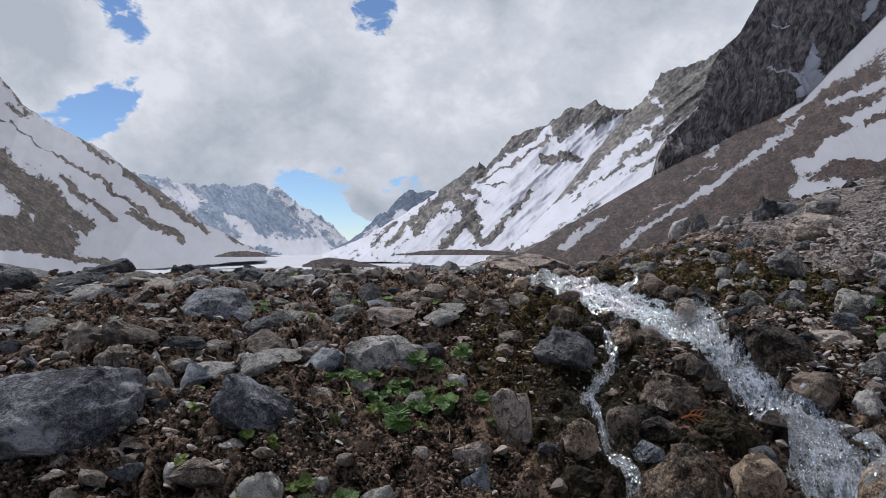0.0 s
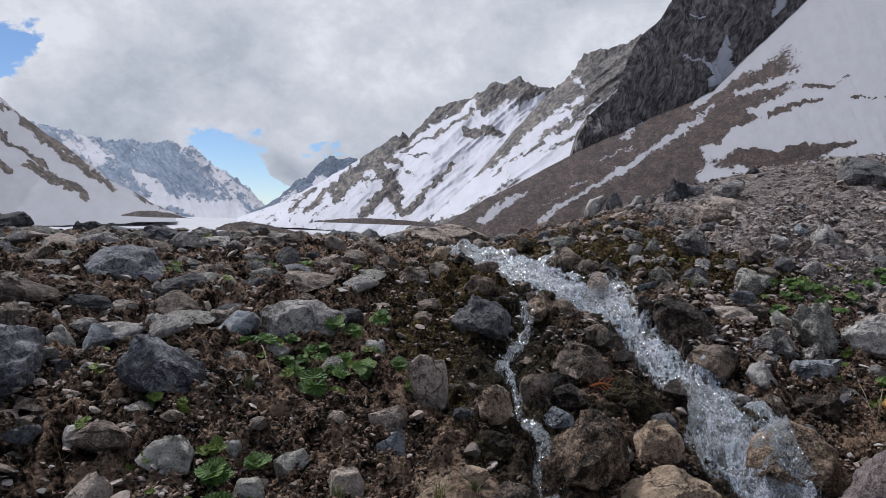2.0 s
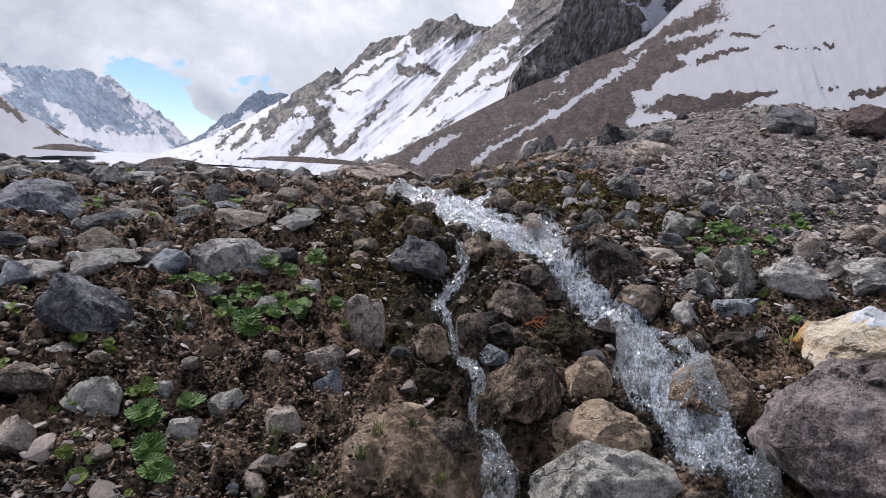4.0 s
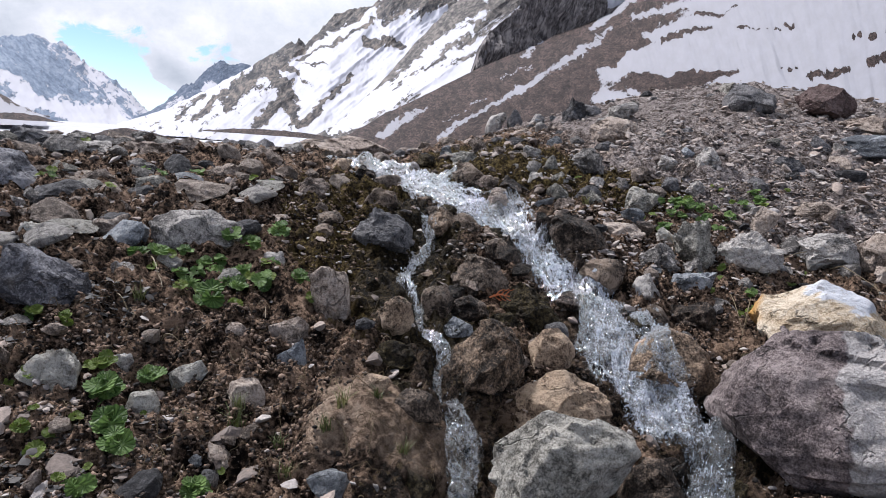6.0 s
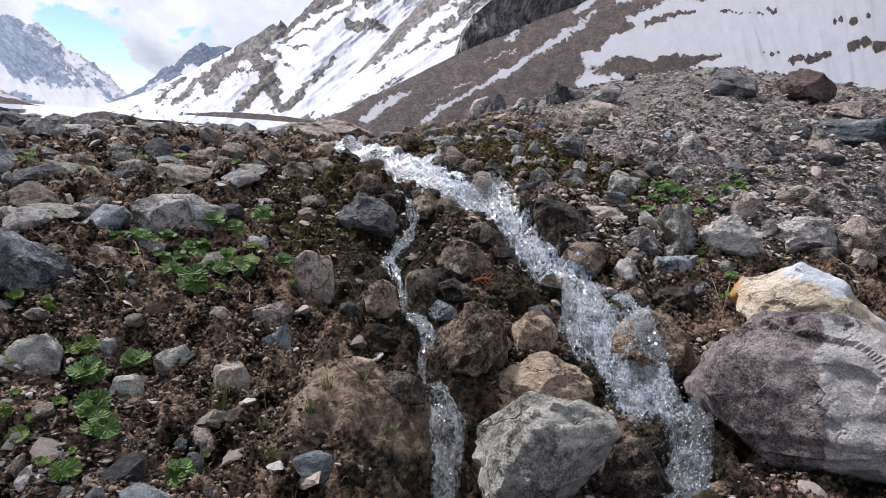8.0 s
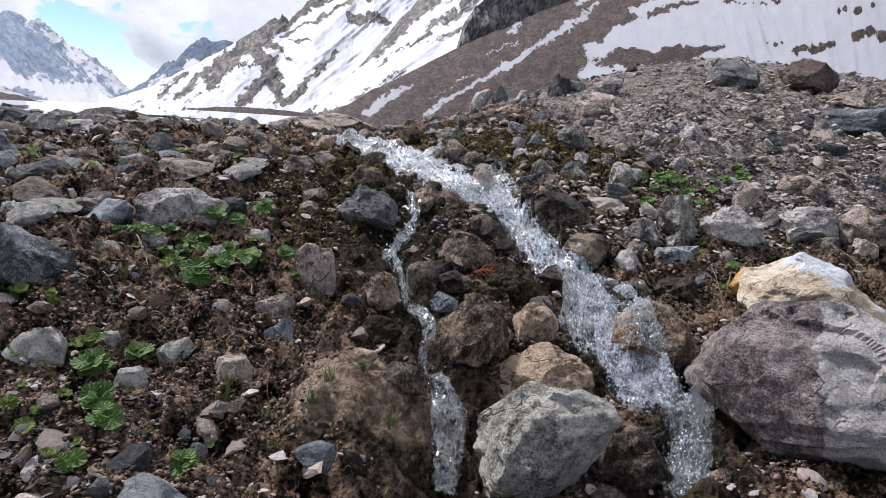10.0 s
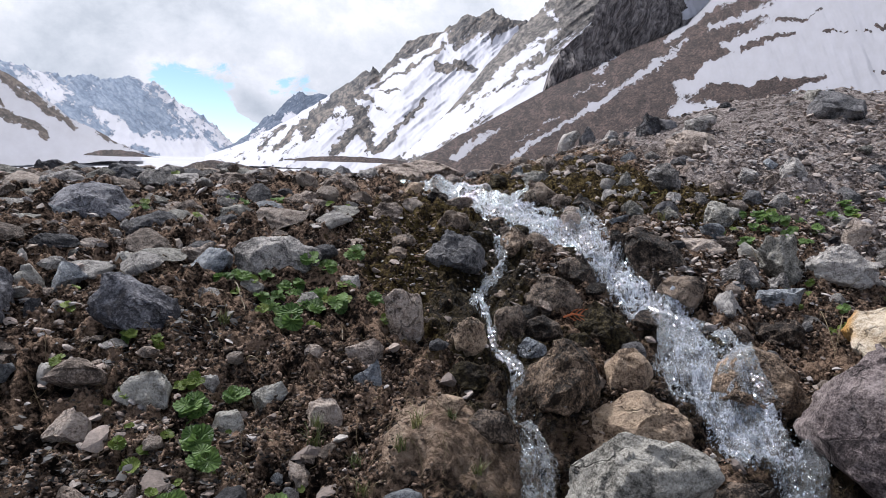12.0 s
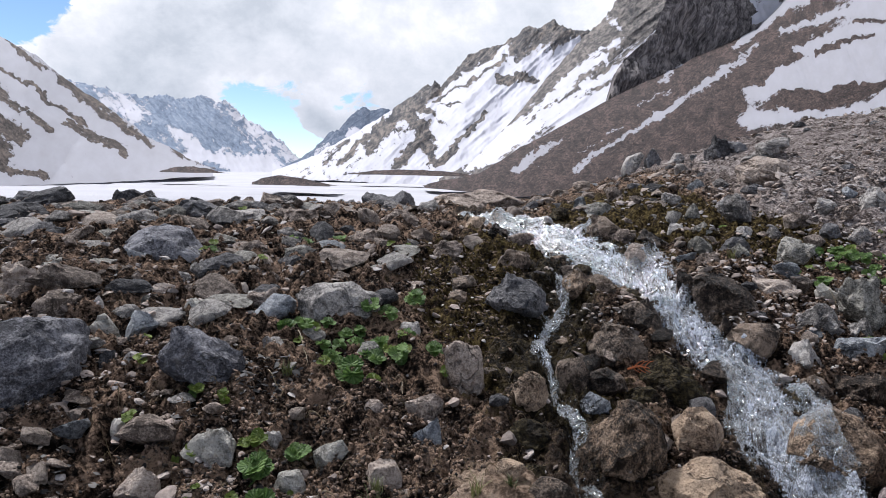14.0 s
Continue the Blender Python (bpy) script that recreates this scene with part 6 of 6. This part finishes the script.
# ---- water ----
def water_material():
    """Clear water that lets its bed show, broken into grains of white froth, with torn edges."""
    m, n = material("rushing_water")
    uv = n.add("ShaderNodeUVMap", {"uv_map": "slope"}).outputs[0]
    xyz = n.add("ShaderNodeNewGeometry").outputs["Position"]
    long = n.noise(n.scaled(uv, (1.0, 0.35, 1.0)), 5.0, 6.0, 0.65, 0.8)
    lace = n.noise(xyz, 75.0, 5.0, 0.75, 1.6)
    grains = n.noise(n.scaled(uv, (1.0, 0.7, 1.0)), 26.0, 4.0, 0.75, 1.8)
    froth = n.add("ShaderNodeAttribute", {"attribute_name": "froth"}).outputs["Fac"]
    cover = n.math("ADD", froth, n.math("MULTIPLY", n.math("SUBTRACT", long, 0.5), 3.8))
    cover = n.math("ADD", cover, n.math("MULTIPLY", n.math("SUBTRACT", lace, 0.5), 2.8))
    cover = n.math("ADD", cover, n.math("MULTIPLY", n.math("SUBTRACT", grains, 0.5), 3.0))
    foam = n.math("MULTIPLY", n.step(cover, 0.45, 1.25), 0.88)
    bump = n.bump(n.math("MULTIPLY_ADD", lace, 0.8, n.math("MULTIPLY", grains, 0.6)), 1.0, 0.02)
    white = n.add("ShaderNodeBsdfPrincipled", Base_Color=n.ramp(grains, [(0.36, (0.27, 0.325, 0.44)), (0.58, (0.83, 0.88, 0.97))]), Roughness=0.22, Normal=bump)
    ripple = n.bump(n.math("MULTIPLY_ADD", lace, 0.8, n.math("MULTIPLY", grains, 0.5)), 0.8, 0.008)
    gloss = n.add("ShaderNodeBsdfGlossy", Roughness=0.05, Normal=ripple)
    see = n.add("ShaderNodeBsdfTransparent", Color=(0.74, 0.79, 0.80, 1))
    shine = n.add("ShaderNodeFresnel", IOR=1.33, Normal=ripple)
    clear = n.add("ShaderNodeMixShader", Fac=shine.outputs[0])
    mix = n.add("ShaderNodeMixShader", Fac=foam)
    torn = n.add("ShaderNodeMixShader", Fac=n.step(n.math("ADD", n.add("ShaderNodeAttribute", {"attribute_name": "body"}).outputs["Fac"], n.math("MULTIPLY", n.math("SUBTRACT", lace, 0.5), 2.4)), 0.22, 0.32))
    gone = n.add("ShaderNodeBsdfTransparent")
    for a, b, c in ((see, gloss, clear), (clear, white, mix), (gone, mix, torn)):
        n.tree.links.new(a.outputs[0], c.inputs[1])
        n.tree.links.new(b.outputs[0], c.inputs[2])
    n.tree.links.new(torn.outputs[0], n.add("ShaderNodeOutputMaterial").inputs["Surface"])
    return m


MAT_WATER = water_material()


def smooth_arm(arm, n):
    """Points evenly along the arm, rounded at its bends."""
    a = np.array(arm)
    d = np.r_[0, np.cumsum(np.hypot(*np.diff(a[:, :2], axis=0).T))]
    s = np.linspace(0, d[-1], n)
    out = np.stack([curve_through(s, d, a[:, k]) for k in range(3)], -1)
    return out, s


def blurred(z, times):
    for _ in range(times):
        z = np.concatenate([z[:1], (z[:-2] + 2 * z[1:-1] + z[2:]) / 4, z[-1:]], 0)
        z = np.concatenate([z[:, :1], (z[:, :-2] + 2 * z[:, 1:-1] + z[:, 2:]) / 4, z[:, -1:]], 1)
    return z


bpy.context.view_layer.update()
STREAM_ROCKS = [ob for ob in scene.objects if ob.get("category") in ("rock", "stone") and 0.1 < ob.matrix_world.translation.x < 1.15 and 0.85 < ob.matrix_world.translation.y < 3.1]


def bed_height(x, y, most):
    """What the water runs over: the earth and the rocks in it, up to a certain height above the earth."""
    earth = terrain(x, y)
    out = earth.copy()
    for ob in STREAM_ROCKS:
        back = ob.matrix_world.inverted()
        down = (back.to_3x3() @ Vector((0, 0, -1))).normalized()
        here, reach = ob.matrix_world.translation, 0.6 * max(ob.dimensions)
        for i in zip(*np.nonzero(np.hypot(x - here.x, y - here.y) < reach)):
            found, place, _, _ = ob.ray_cast(back @ Vector((x[i], y[i], earth[i] + 0.25)), down)
            if found:
                out[i] = max(out[i], min((ob.matrix_world @ place).z, earth[i] + most))
    return out


def build_water(arm, rows, cols, froth_at, seed, lift, wide, most):
    line, s = smooth_arm(arm, rows)
    go = np.gradient(line[:, :2], axis=0)
    go /= np.linalg.norm(go, axis=1, keepdims=True)
    side = np.stack([-go[:, 1], go[:, 0]], -1)
    c = np.linspace(-1, 1, cols)[None]
    half = line[:, 2:3] * wide * (1 + 0.45 * fbm(s * 9, s * 0 + seed, 3, seed))[:, None]
    x = line[:, 0:1] + side[:, 0:1] * c * half
    y = line[:, 1:2] + side[:, 1:2] * c * half
    flow, across = s[:, None] * np.ones_like(c), c * half
    coarse = bed_height(x[::3, ::3], y[::3, ::3], most)
    bed = np.repeat(np.repeat(blurred(coarse, 3), 3, 0), 3, 1)[:rows, :cols]
    bed = blurred(bed, 4)
    # ropes drawn out down the flow, lumps where it breaks, and gaps where the bed shows
    ropes = ridged(across * 30 + 0.5 * fbm(flow * 7, across * 7, 2, seed), flow * 7, 4, seed + 2, 0.6)
    lumps = fbm(across * 60, flow * 45, 3, seed + 4, 0.65)
    beads = np.abs(value_noise(across * 150, flow * 120, seed + 12)) + 0.6 * np.abs(value_noise(across * 310, flow * 250, seed + 15))
    torn = fbm(across * 13, flow * 7, 3, seed + 7)
    edge = np.abs(c) + 0.9 * torn + 0.45 * lumps
    z = bed + lift * (1 - np.abs(c) ** 2.2) + 0.008 * ropes + 0.012 * lumps + 0.012 * beads + 0.012 * torn - 0.03 * ease(0.75, 1.1, edge)
    froth = 0.22 + 0.25 * (1 - np.abs(c)) + 0.9 * torn + 0.25 * ropes + 0.5 * lumps + np.interp(s / s[-1], froth_at[0], froth_at[1])[:, None]
    ob = sheet("water", np.stack([x, y, z], -1), MAT_WATER, {"froth": froth, "body": 1.15 - edge}, np.stack([across * 10, flow * 10], -1))
    return tagged(ob, "clear meltwater rushing white down the rocks", "water", kind="structure"), np.stack([x, y, z], -1)


water_main, main_points = build_water(MAIN_ARM, 1200, 108, ((0, 0.1, 0.17, 0.25, 0.45, 0.62, 0.7, 0.78, 0.84, 0.9, 1), (-1.0, -0.8, -0.5, -0.1, 0.2, 0.1, -0.15, -0.05, 0.2, 0.1, -0.1)), 31, 0.022, 1.3, 0.05)
water_side, side_points = build_water(SIDE_ARM, 700, 54, ((0, 0.12, 0.3, 0.42, 0.62, 0.72, 0.8, 1), (-0.35, -0.1, -0.7, -0.3, -0.25, -0.3, -1.1, -1.4)), 57, 0.005, 0.72, 0.05)
water_veil, veil_points = build_water(VEIL_ARM, 260, 48, ((0, 0.4, 0.7, 1), (-0.1, -0.3, -0.1, 0.0)), 83, 0.008, 1.4, 0.16)
water_braid, braid_points = build_water(BRAIDS, 120, 40, ((0, 0.5, 1), (-0.3, -0.1, -0.1)), 97, 0.010, 1.3, 0.05)


def spray_material():
    m, n = material("water_drops")
    n.surface(Base_Color=(0.62, 0.68, 0.76, 1), Roughness=0.12, IOR=1.33)
    return m


def build_spray():
    """Drops thrown up where the water breaks, drawn out along their fall."""
    r = np.random.default_rng(71)
    drop, faces = BALLS[1]
    pts, tris, n = [], [], 0
    for points, count in ((main_points, 1300), (side_points, 90), (veil_points, 120)):
        rows, cols = points.shape[:2]
        for _ in range(count):
            i, j = int(r.integers(rows // 6, rows)), int(np.clip(r.normal(cols / 2, cols * 0.27), 1, cols - 2))
            q = points[i, j] + [r.normal(0, 0.008), r.normal(0, 0.008), 0.002 + abs(r.normal(0.0, 0.012))]
            size = float(np.clip(r.lognormal(-7.2, 0.45), 0.0004, 0.0022))
            pts.append(drop * [size, size, size * r.uniform(0.7, 2.2)] + q)
            tris.append(faces + n * len(drop))
            n += 1
    mesh = mesh_of("spray", np.concatenate(pts), np.concatenate(tris), spray_material(), 180)
    return tagged(new("spray", mesh), "drops of water thrown up by the stream", "water drops", kind="stuff")


build_spray()
